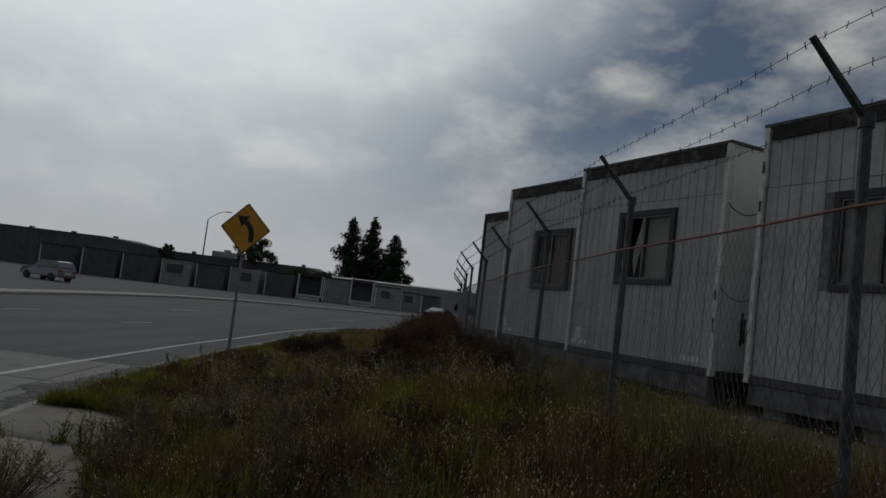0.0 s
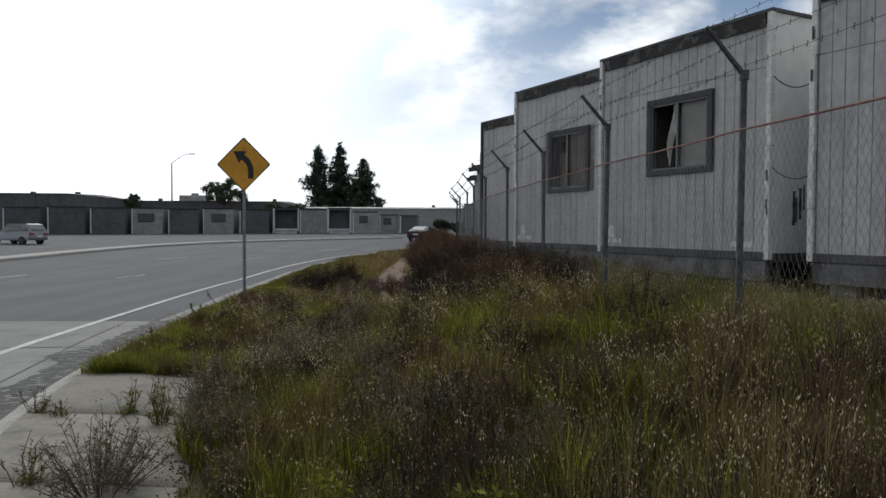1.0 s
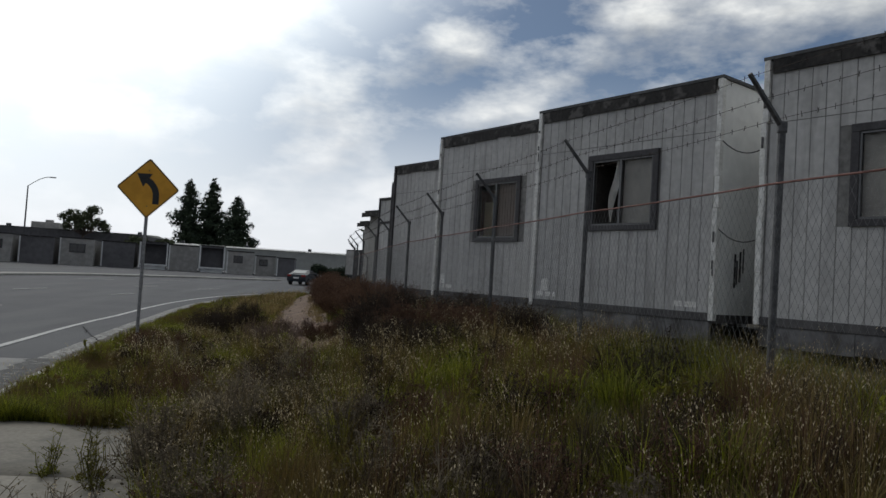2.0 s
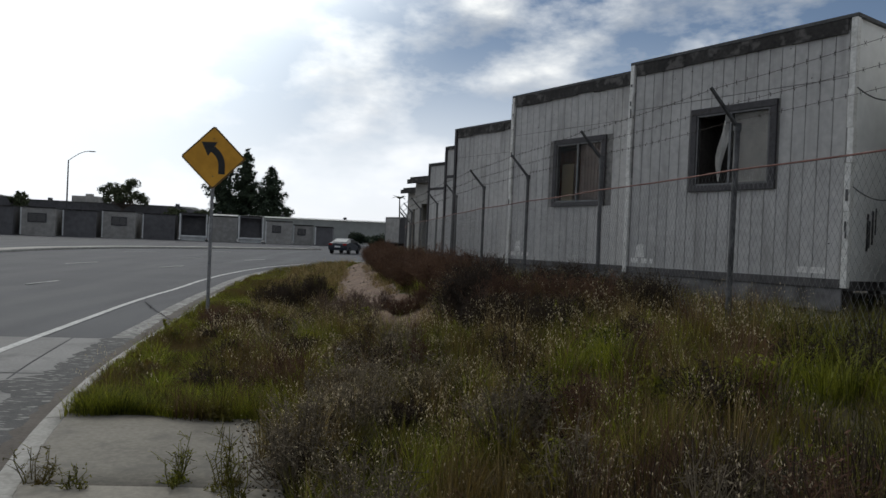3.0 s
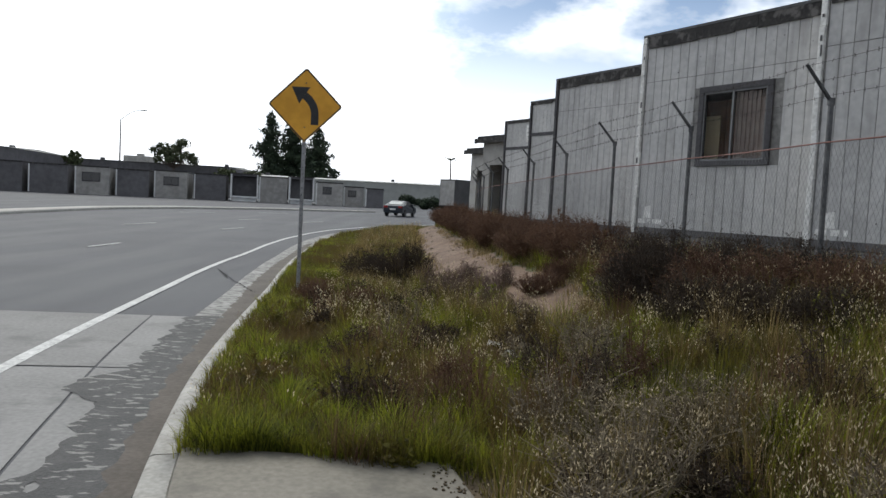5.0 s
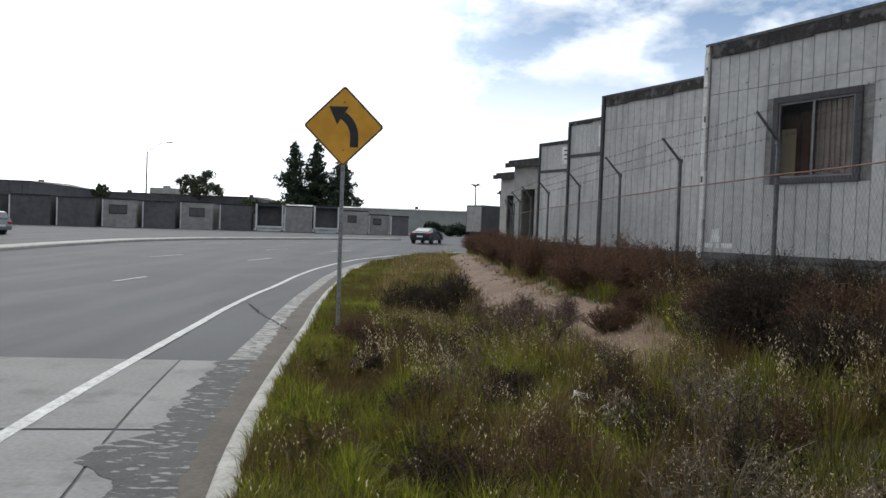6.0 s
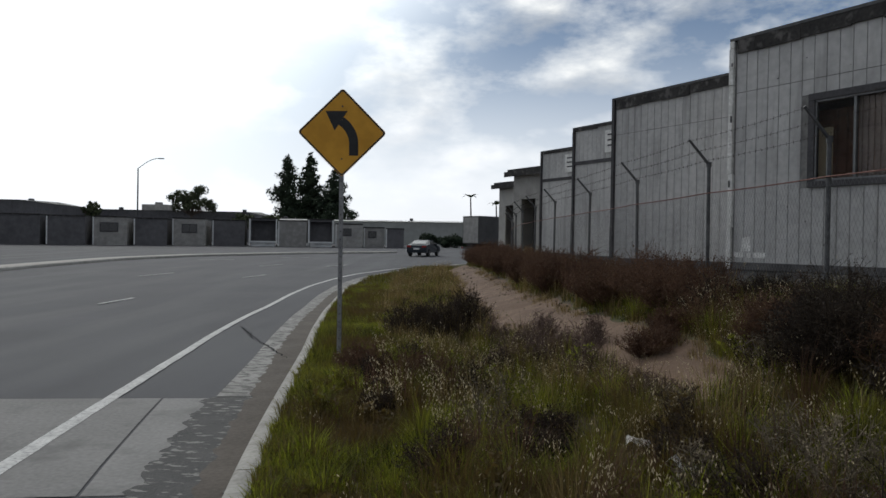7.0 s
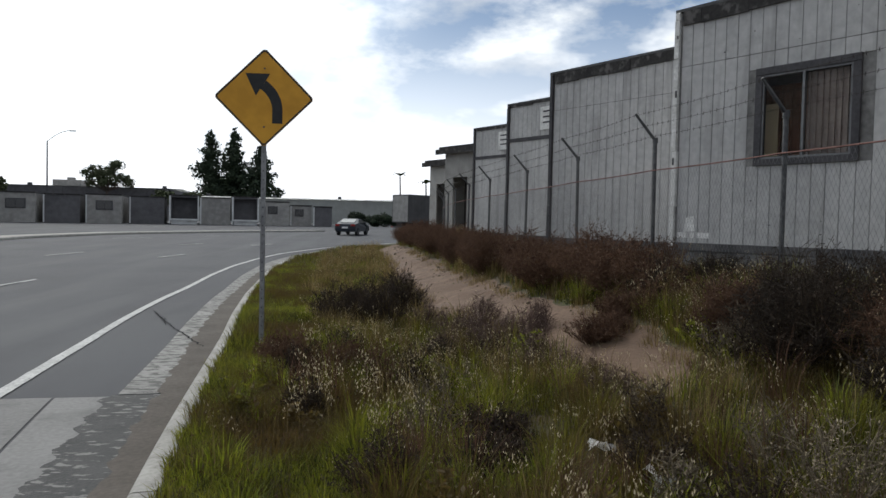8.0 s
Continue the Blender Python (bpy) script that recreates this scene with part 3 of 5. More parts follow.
def window(parent, x0, x1, z0, z1, curtain, split=0.48):
    """A sliding window in a wide flat trim, with what hangs behind it."""
    t = 0.11
    w = new("window")
    w.parent = parent
    part("window_frame", boxes((x0, x1, -0.05, 0.0, z1 - t, z1), (x0, x1, -0.05, 0.0, z0, z0 + t * 0.9), (x0, x0 + t, -0.048, 0.0, z0 + t * 0.9, z1 - t), (x1 - t, x1, -0.048, 0.0, z0 + t * 0.9, z1 - t), bevel=0.006), M_WINFRAME, w, "wide dark grey painted trim")
    a, b, c, d = x0 + t, x1 - t, z0 + t * 0.9, z1 - t
    m = a + (b - a) * split
    part("sash", boxes((a, b, -0.03, 0.03, d - 0.03, d), (a, b, -0.03, 0.03, c, c + 0.03), (a, a + 0.03, -0.03, 0.03, c, d), (b - 0.03, b, -0.03, 0.03, c, d), (m - 0.02, m + 0.02, -0.034, 0.03, c, d)), M_ALU, w)
    for p, q in ((a + 0.03, m - 0.02), (m + 0.02, b - 0.03))[1 if curtain == "torn" else 0:]:
        pn = part("pane", boxes((p, q, 0.0, 0.006, c + 0.03, d - 0.03)), M_GLASS, w)
        pn.visible_shadow = False
    deep = 1.0 if curtain == "deep" else 0.0
    back = 0.7 + 0.3 * deep
    # shallow box whose dark colour stands in for the room's shade
    part("recess", boxes((a - 0.02 - deep, b + 0.02, back, back + 0.02, c - 0.02, d + 0.02), (a - 0.03 - deep, a - 0.005 - deep, 0.1, back, c, d), (b + 0.005, b + 0.03, 0.03, back, c, d), (a - deep, b, 0.1, back, c - 0.03, c - 0.005), (a - deep, b, 0.1, back, d + 0.005, d + 0.03)), M_DARK, w, "dark box standing for the shaded room behind the glass")
    if curtain == "torn":
        # a pale curtain torn and hanging askew in the opened half
        bm = bmesh.new()
        rows = []
        for k in range(9):
            f = k / 8
            zc = d - 0.02 - f * (d - c - 0.08)
            xc = m - 0.07 - 0.16 * f + 0.03 * math.sin(7 * f)
            wd = 0.05 + 0.07 * math.sin(3.0 * f + 0.6)
            rows.append([bm.verts.new((xc + wd * s * 1.4, 0.005 + 0.02 * math.sin(9 * s + 5 * f), zc)) for s in (-0.5, -0.2, 0.1, 0.5)])
        for r, s in zip(rows, rows[1:]):
            for i in range(3):
                bm.faces.new((r[i], r[i + 1], s[i + 1], s[i]))
        bmesh.ops.solidify(bm, geom=bm.faces[:], thickness=0.004)
        part("curtain", bm, M_CURTAIN, w, "torn white curtain hanging askew")
        part("blind", boxes((m + 0.03, b - 0.035, 0.04, 0.05, c + 0.03, d - 0.03)), M_BLIND, w, "pale grey drawn blind")
    elif curtain == "deep":
        part("board", boxes((a - 0.42, a - 0.08, 0.56, 0.59, c - 0.1, d - 0.34)), M_TANCURTAIN, w, "tan board leaning inside the room")
        bm = bmesh.new()
        for k in range(20):
            x = a - 0.96 + k * 0.085
            box(bm, x, x + 0.08, 0.88 + 0.02 * (k % 2), 0.895 + 0.02 * (k % 2), c - 0.02, d + 0.02)
        part("curtain", bm, M_REDCURTAIN, w, "dull red-brown pleated curtain")
        bm = bmesh.new()
        for k in range(14):
            x = m + 0.02 + (b - m - 0.06) * k / 14
            box(bm, x, x + (b - m) / 16, 0.05 + 0.015 * (k % 2), 0.06 + 0.015 * (k % 2), c + 0.04, d - 0.03)
        part("curtain", bm, M_GREYCURTAIN, w, "dull grey pleated curtain")
    elif curtain == "pale":
        # added sheets put the panes' pale frosting and reflection into a flat colour
        for p, q in ((a + 0.035, m - 0.025), (m + 0.025, b - 0.035)):
            part("blind", boxes((p, q, 0.02, 0.03, c + 0.03, d - 0.03)), M_BLIND, w, "dull cream sheet giving the pane its pale frosted, reflecting look")
    return w


def trailer(label, left, width, base, top, win=None, curtain="", two_tone=0.0, sign=False, depth=11.0, dark_trim=False):
    """An office trailer seen on its end wall: x runs along the wall, y goes back into the building."""
    g = float(ground_z(left[0] + 1.0, left[1]))
    t = thing("office_trailer", Matrix.Translation((left[0], left[1], 0)) @ pose(0, 0, 0, 0, 0, FACE_TURN), label, "trailer", "office trailers")
    holes = [win] if win else []
    if win:
        a, b, c, d = win
        wall_rows = [(0, a + 0.1, 0, 0.09, base, top), (b - 0.1, width, 0, 0.09, base, top), (a + 0.1, b - 0.1, 0, 0.09, base, c + 0.09), (a + 0.1, b - 0.1, 0, 0.09, d - 0.1, top)]
    else:
        wall_rows = [(0, width, 0, 0.09, base, top)]
    part("end_wall", boxes(*wall_rows), M_GROOVE, t)
    # side walls carry the extra brightness of the gap in their colour
    part("side_wall", boxes((0, 0.09, 0.09, depth, base, top)), M_SIDEWALL_LIT, t, "smooth metal side, painted paler to stand for light in the gap")
    part("side_wall", boxes((width - 0.09, width, 0.09, depth, base, top)), M_SIDEWALL_LIT, t, "smooth metal side, painted paler to stand for light in the gap")
    part("back_wall", boxes((0.09, width - 0.09, depth - 0.09, depth, base, top)), M_SIDEWALL_LIT, t)
    part("floor_frame", boxes((0.02, width - 0.02, 0.02, depth - 0.02, base - 0.14, base + 0.0)), M_SKIRT, t, "dark steel underframe")
    bm = bmesh.new()
    box(bm, -0.05, width + 0.05, -0.05, depth + 0.05, top, top + 0.05)
    part("roof", bm, M_ROOF, t, "thin dark roof edge")
    # dark weathered band under the roof, pieced together and broken at its ends
    x, fas = 0.1, (0.07 if two_tone else 0.21)
    while x < width - 0.14:
        w = min(random.uniform(0.3, 1.1), width - 0.1 - x)
        part("fascia_board", boxes((x, x + w, -0.042 - random.uniform(0, 0.006), -0.02, top - fas - random.uniform(-0.012, 0.03), top - 0.003)), M_FASCIA, t, "dark weathered board under the roof")
        x += w + 0.004
    zs = 3.92
    if two_tone:
        planks(t, 0.07, width - 0.07, two_tone + 0.08, top - 0.06, 0.203)
        planks(t, 0.07, width - 0.07, base + 0.02, two_tone - 0.04, 0.61)
        part("belt", boxes((0.02, width - 0.02, -0.04, 0, two_tone - 0.035, two_tone + 0.07)), M_WINFRAME, t, "grey horizontal band")
    else:
        planks(t, 0.07, width - 0.07, base + 0.02, zs - 0.006, 0.203, holes)
        planks(t, 0.07, width - 0.07, zs + 0.006, top - 0.17, 0.203, holes)
    # corner trims, bent and split
    for x in (0.0, width):
        bm = bmesh.new()
        z = base - 0.1
        while z < top - 0.01:
            h = min(random.uniform(0.5, 1.1), top - z)
            o = random.uniform(-0.012, 0.012)
            box(bm, x - 0.045 + o, x + 0.045 + o, -0.055 + random.uniform(-0.01, 0.004), 0.05, z, z + h - 0.004, 0.006)
            z += h
        part("corner_trim", bm, M_WINFRAME if dark_trim else M_TRIM, t, "dark metal corner strip" if dark_trim else "battered white metal corner strip")
        if not dark_trim:
            for k in range(3):
                z, o, h = random.uniform(base + 0.3, top - 0.4), random.uniform(-0.03, 0.01), random.uniform(0.03, 0.2)
                part("trim_scar", boxes((x + o - 0.006, x + o + random.uniform(0.012, 0.03), -0.071, -0.062, z, z + h)), M_SKIRT, t, "dark scar where the strip has torn")
    if win:
        window(t, *win, curtain)
    # skirt of dark boards between the wall and the ground
    part("band", boxes((0.0, width, -0.035, 0.03, base - 0.11, base + 0.02), bevel=0.006), M_SKIRT, t, "dark grey band along the foot of the wall")
    x = 0.03
    while x < width - 0.1:
        w = min(random.uniform(1.0, 1.6), width - 0.03 - x)
        part("skirt_board", boxes((x, x + w - 0.012, -0.006 - random.uniform(0, 0.012), 0.02, base - 0.40 - random.uniform(0, 0.04), base - 0.115)), M_SKIRTBOARD, t, "weathered grey skirting board")
        x += w
    # dark sheet set back under the floor in place of shade
    part("underside_shade", boxes((0.05, width - 0.05, 0.30, 0.34, g - 0.4, base - 0.1)), M_DARK, t, "dark sheet standing for the shade under the trailer")
    for k in range(3):
        for y in (0.35, depth - 0.5):
            x = 0.4 + k * (width - 0.8) / 2
            part("pier", boxes((x - 0.2, x + 0.2, y - 0.2, y + 0.2, g - 0.4, base - 0.14)), M_KERB, t)
    if sign:
        part("notice", boxes((width * 0.36, width * 0.36 + 0.95, -0.052, -0.036, two_tone + 0.25, two_tone + 0.95)), M_TRIM, t, "white notice board")
        for k, wd in enumerate((0.7, 0.5, 0.62)):
            part("writing", boxes((width * 0.36 + 0.12, width * 0.36 + 0.12 + wd, -0.056, -0.0521, two_tone + 0.78 - 0.17 * k, two_tone + 0.83 - 0.17 * k)), M_WINFRAME, t)
    return t


trailer("faded white grooved trailer with a dark-trimmed window behind the fence", (5.656, 12.826), 4.0, 1.02, 4.88, (1.25, 2.75, 2.35, 3.75), "pale")
T1 = trailer("faded white trailer end with a torn curtain in its window", (3.18, 16.891), 4.0, 1.01, 4.76, (1.33, 2.88, 2.362, 3.762), "torn")
T2 = trailer("faded white trailer end with a tan board in its window", (1.565, 20.75), 4.0, 1.0, 4.82, (1.42, 2.95, 2.22, 3.68), "deep")
trailer("windowless grey-white grooved trailer end with streaks", (0.60, 25.78), 4.0, 0.95, 4.76, dark_trim=True)
trailer("pale trailer with a grey belt and a white notice", (0.75, 32.65), 4.2, 0.9, 5.12, None, "", 3.95, True, dark_trim=True)
trailer("pale trailer with a grey belt and a small white notice", (0.335, 38.30), 4.2, 0.9, 5.03, None, "", 3.85, True, dark_trim=True)


def eaved_unit(label, left, width, base, top, over):
    """A trailer with a wide overhanging eave, a dark door recess and a side window."""
    t = thing("office_trailer", Matrix.Translation((left[0], left[1], 0)) @ pose(0, 0, 0, 0, 0, FACE_TURN), label, "trailer", "office trailers")
    part("end_wall", boxes((0, 0.7, 0, 0.1, base - 0.7, top), (1.9, width, 0, 0.1, base - 0.7, top), (0.7, 1.9, 0, 0.1, 3.6, top)), M_FARWALL, t, "pale painted wall")
    part("side_wall", boxes((0, 0.1, 0.1, 9, base - 0.7, top)), M_FARWALL, t)
    part("side_wall", boxes((width - 0.1, width, 0.1, 9, base - 0.7, top)), M_FARWALL, t)
    # dark sheet behind the opening paints the doorway's shade
    part("door_shade", boxes((0.7, 1.9, 0.8, 0.85, base - 0.7, 3.6)), M_DARK, t, "dark sheet standing for the shade in the open doorway")
    part("roof", boxes((-over, width + 0.1, -over, 9.2, top, top + 0.16), (-over + 0.1, width, -over + 0.1, 9, top + 0.16, top + 0.3)), M_FASCIA, t, "dark overhanging eave")
    part("fascia", boxes((-over - 0.03, width + 0.12, -over - 0.03, -over, top - 0.1, top + 0.17)), M_FASCIA, t)
    window(t, 2.4, 3.4, 2.6, 3.9, "")
    return t


eaved_unit("pale trailer under a wide dark eave with a dark doorway", (-0.1, 47.3), 4.0, 0.9, 4.9, 0.35)
eaved_unit("pale trailer under a low eave with a recessed door", (-0.45, 54.2), 4.2, 0.9, 4.75, 0.35)

# marks painted low on the walls, a smear on the side wall, slack cables between two trailers
for t, marks in ((T1, ((0.12, 0.30), (0.36, 0.5), (0.56, 0.62), (3.3, 3.45), (3.5, 3.72))), (T2, ((0.1, 0.28), (0.34, 0.42), (0.47, 0.7)))):
    for a, b in marks:
        part("writing", boxes((a, b, -0.0145, -0.0131, 1.10, 1.10 + 0.09)), M_TRIM, t, "faded white stencilled mark")
    part("paint_patch", prism([(0.22, 1.2), (0.42, 1.21), (0.40, 1.46), (0.25, 1.43)], -0.0143, -0.0132), M_TRIM, t, "bare pale patch of peeled paint")
    for k in range(14):
        x, z = random.uniform(0.2, 3.8), random.choice((random.uniform(1.1, 2.1), random.uniform(3.95, 4.5)))
        w = random.uniform(0.012, 0.03)
        part("chip", prism([(x, z), (x + w, z + 0.004), (x + w * 0.8, z + w), (x + 0.002, z + w * 0.7)], -0.0143, -0.0131), M_SKIRT, t)
sm = bmesh.new()
for y0, z0, y1, z1, r in ((0.55, 1.45, 0.6, 2.0, 0.03), (0.62, 1.5, 0.68, 1.9, 0.022), (0.7, 1.55, 0.78, 2.05, 0.03), (0.8, 1.7, 0.86, 2.1, 0.02)):
    box(sm, 4.002, 4.006, y0, y0 + r * 2, z0, z1)
part("smear", sm, M_BLACK, T1, "black sprayed smear")
for za, zb in ((3.75, 3.55), (2.35, 2.2)):
    bm = bmesh.new()
    a, b = Vector((4.06, -0.02, za)), Vector((4.72, -0.02, zb))
    prev = a
    for k in range(1, 9):
        f = k / 8
        c = a.lerp(b, f) - Vector((0, 0, 0.12 * 4 * f * (1 - f)))
        tube(bm, prev, c, 0.009, n=5)
        prev = c
    part("cable", bm, M_TYRE, T1, "slack black cable")

# ---- fence ----
fence = thing("fence", pose(0, 0, 0), "rusty chain-link fence with barbed wire on angled arms", "fence")
POSTS = [(x, y) for y, x in FENCE[1:]]
BEND, RAIL = [], []
for k, (x, y) in enumerate(POSTS):
    zb = 2.6 + 0.008 * (18 - y)
    g = float(ground_z(x, y)) - 0.2
    tx = np.gradient(FX, FY)[np.argmin(abs(FY - y))]
    nx, ny = -1 / math.hypot(1, tx), tx / math.hypot(1, tx)
    lean = random.uniform(-0.012, 0.012)
    bm = bmesh.new()
    tube(bm, (x + lean * 2, y, g), (x, y, zb), 0.03, n=10)
    tube(bm, (x, y, zb - 0.06), (x, y, zb + 0.02), 0.04, n=10)
    p = part("post", bm, M_GALV, fence, "grey galvanised pipe post", smooth=False)
    bm = bmesh.new()
    tip = (x + nx * 0.34, y + ny * 0.34, zb + 0.36)
    tube(bm, (x, y, zb - 0.02), tip, 0.026, 0.02, n=6)
    part("arm", bm, M_GALV, fence, "angled barbed-wire arm")
    BEND.append((Vector((x, y, zb)), Vector(tip)))
    RAIL.append(Vector((x - 0.035, y, zb - 0.47)))


def run(name, pts, r, mat, sag=0.0, n=5, barbs=False, label=""):
    """A wire or rail from point to point."""
    bm = bmesh.new()
    for a, b in zip(pts, pts[1:]):
        prev = a
        for k in range(1, 5):
            f = k / 4
            c = a.lerp(b, f) - Vector((0, 0, sag * 4 * f * (1 - f)))
            tube(bm, prev, c, r, n=n)
            if barbs:
                m = int((c - prev).length / 0.13)
                for j in range(m):
                    q = prev.lerp(c, (j + 0.5) / m)
                    for s in (1, -1):
                        d = Vector((random.uniform(-0.4, 0.4), random.uniform(-0.4, 0.4), s)).normalized() * 0.022
                        tube(bm, q - d, q + d, r * 0.9, n=3)
            prev = c
    return part(name, bm, mat, fence, label)


run("rail", RAIL, 0.009, M_RUST, 0.012, 6, label="thin rusty red top rail")
for f in (0.12, 0.52, 0.95):
    run("barbed_wire", [a.lerp(b, f) for a, b in BEND], 0.0022, M_BARB, 0.02, 3, True, "slack barbed strand")


def chain_link(i0, i1):
    """Diamond fabric of zigzag wires between two posts' stretch."""
    xs, ys, tops, bots = [], [], [], []
    P = RAIL[i0:i1 + 1]
    ln = np.concatenate([[0], np.cumsum([(b - a).length for a, b in zip(P, P[1:])])])
    pitch, wire = 0.066, 0.0013
    s = np.arange(0, ln[-1], pitch)
    H = np.arange(0, 30)
    S = (s[:, None] + (H[None] % 2) * pitch / 2 * 1.0)
    S2 = (s[:, None] - (H[None] % 2) * pitch / 2 * 1.0)
    out_v, out_q = [], []
    off = 0
    for SS in (S, S2):
        X = np.interp(SS, ln, [p.x for p in P])
        Y = np.interp(SS, ln, [p.y for p in P])
        Z = np.interp(SS, ln, [p.z for p in P]) - H[None] * 0.064
        C = np.stack([X, Y, Z], -1)
        A, B = C[:, :-1].reshape(-1, 3), C[:, 1:].reshape(-1, 3)
        d = B - A
        d /= np.linalg.norm(d, axis=1, keepdims=True)
        e = np.cross(d, np.array([0.85, 0.5, 0]))
        e /= np.linalg.norm(e, axis=1, keepdims=True)
        f = np.cross(d, e)
        ring = [e * wire, (-0.5 * e + 0.866 * f) * wire, (-0.5 * e - 0.866 * f) * wire]
        V = np.stack([A + ring[0], A + ring[1], A + ring[2], B + ring[0], B + ring[1], B + ring[2]], 1).reshape(-1, 3)
        n = np.arange(len(A)) * 6 + off
        for a, b in ((0, 1), (1, 2), (2, 0)):
            out_q.append(np.stack([n + a, n + b, n + b + 3, n + a + 3], 1))
        out_v.append(V)
        off += len(V)
    ob = mesh_np("chain_link", np.concatenate(out_v), np.concatenate(out_q), np.zeros((0, 3)), M_WIRE, fence)
    return tagged(ob, "diamond wire mesh", kind="stuff")


chain_link(0, 10)

# ---- curve warning sign ----
SX, SY, SZ = -4.868, 18.57, 2.835


def diamond(r, corner, n=6):
    pts = []
    for k in range(4):
        a = math.pi / 2 * k
        c = (math.cos(a) * (r - corner * math.sqrt(2)), math.sin(a) * (r - corner * math.sqrt(2)))
        for j in range(n + 1):
            b = a - math.pi / 4 + math.pi / 2 * j / n
            pts.append((c[0] + math.cos(b) * corner, c[1] + math.sin(b) * corner))
    return pts


sign = thing("curve_sign", pose(SX, SY, SZ, 0, 0, 2.0), "yellow diamond road sign with a black left-curve arrow", "road sign")
part("plate", prism(diamond(0.645, 0.05), 0, 0.004), M_YELLOW, sign, "faded yellow sheet")
edge = bmesh.new()
o, i = diamond(0.637, 0.045), diamond(0.606, 0.03)
for k in range(len(o)):
    j = (k + 1) % len(o)
    edge.faces.new([edge.verts.new((x, -0.002, z)) for x, z in (o[k], o[j], i[j], i[k])])
bmesh.ops.remove_doubles(edge, verts=edge.verts, dist=1e-5)
bmesh.ops.solidify(edge, geom=edge.faces[:], thickness=0.0015)
part("border", edge, M_BLACK, sign, "thin black border")
# the arrow: upright shaft below, bending over to the upper left, with a broad head
cl = [(0.17, -0.33 + 0.04 * k) for k in range(5)]
for k in range(1, 13):
    a = math.radians(58 * k / 12)
    cl.append((0.17 - 0.40 * (1 - math.cos(a)), -0.17 + 0.40 * math.sin(a)))
L, Rr = [], []
for k, (x, z) in enumerate(cl):
    q, p = cl[min(k + 1, len(cl) - 1)], cl[max(k - 1, 0)]
    tx, tz = q[0] - p[0], q[1] - p[1]
    n = math.hypot(tx, tz)
    L.append((x - tz / n * 0.066, z + tx / n * 0.066))
    Rr.append((x + tz / n * 0.066, z - tx / n * 0.066))
tx, tz = math.cos(math.radians(148)), math.sin(math.radians(148))
ex, ez = cl[-1]
head = [(ex + tz * 0.17, ez - tx * 0.17), (ex + tx * 0.265, ez + tz * 0.265), (ex - tz * 0.17, ez + tx * 0.17)]
bm = bmesh.new()
for k in range(len(cl) - 1):
    bm.faces.new([bm.verts.new((x, -0.0021, z)) for x, z in (L[k], L[k + 1], Rr[k + 1], Rr[k])])
bm.faces.new([bm.verts.new((x, -0.0021, z)) for x, z in head])
bmesh.ops.remove_doubles(bm, verts=bm.verts, dist=1e-5)
bmesh.ops.recalc_face_normals(bm, faces=bm.faces)
bmesh.ops.solidify(bm, geom=bm.faces[:], thickness=0.0015)
part("arrow", bm, M_BLACK, sign, "black curved arrow")
gz = float(ground_z(SX, SY))
bm = boxes((-0.03, -0.026, 0.008, 0.055, gz - SZ - 0.3, 0.62), (0.026, 0.03, 0.008, 0.055, gz - SZ - 0.3, 0.62), (-0.03, 0.03, 0.006, 0.010, gz - SZ - 0.3, 0.62))
part("post", bm, M_SIGNPOST, sign, "grey perforated steel channel post")
bm = bmesh.new()
for z in np.arange(gz - SZ + 0.2, -0.66, 0.12):
    tube(bm, (0, 0.0052, z), (0, 0.0062, z), 0.008, n=6)
part("punching", bm, M_BLACK, sign, kind="stuff")
for z in (-0.38, 0.38):
    bm = bmesh.new()
    tube(bm, (0, -0.008, z), (0, 0.02, z), 0.012, n=8)
    part("bolt", bm, M_GALV, sign)

# ---- street lamp across the road ----
lamp = thing("street_lamp", pose(-43.3, 100.1, float(road_z(0, 100))), "slender grey street lamp with a curved arm", "street lamp")
part("pole", tube(bmesh.new(), (0, 0, -0.2), (0, 0, 9.6), 0.13, 0.08, 8), M_GALV, lamp)
bm = bmesh.new()
arc = [Vector((2.6 * f, 0, 9.55 + 1.3 * math.sin(f * math.pi / 2))) for f in np.linspace(0, 1, 9)]
for a, b in zip(arc, arc[1:]):
    tube(bm, a, b, 0.045, n=6)
part("arm", bm, M_GALV, lamp)
part("lantern", boxes((2.5, 3.3, -0.15, 0.15, 10.78, 10.9), bevel=0.04), M_GALV, lamp)

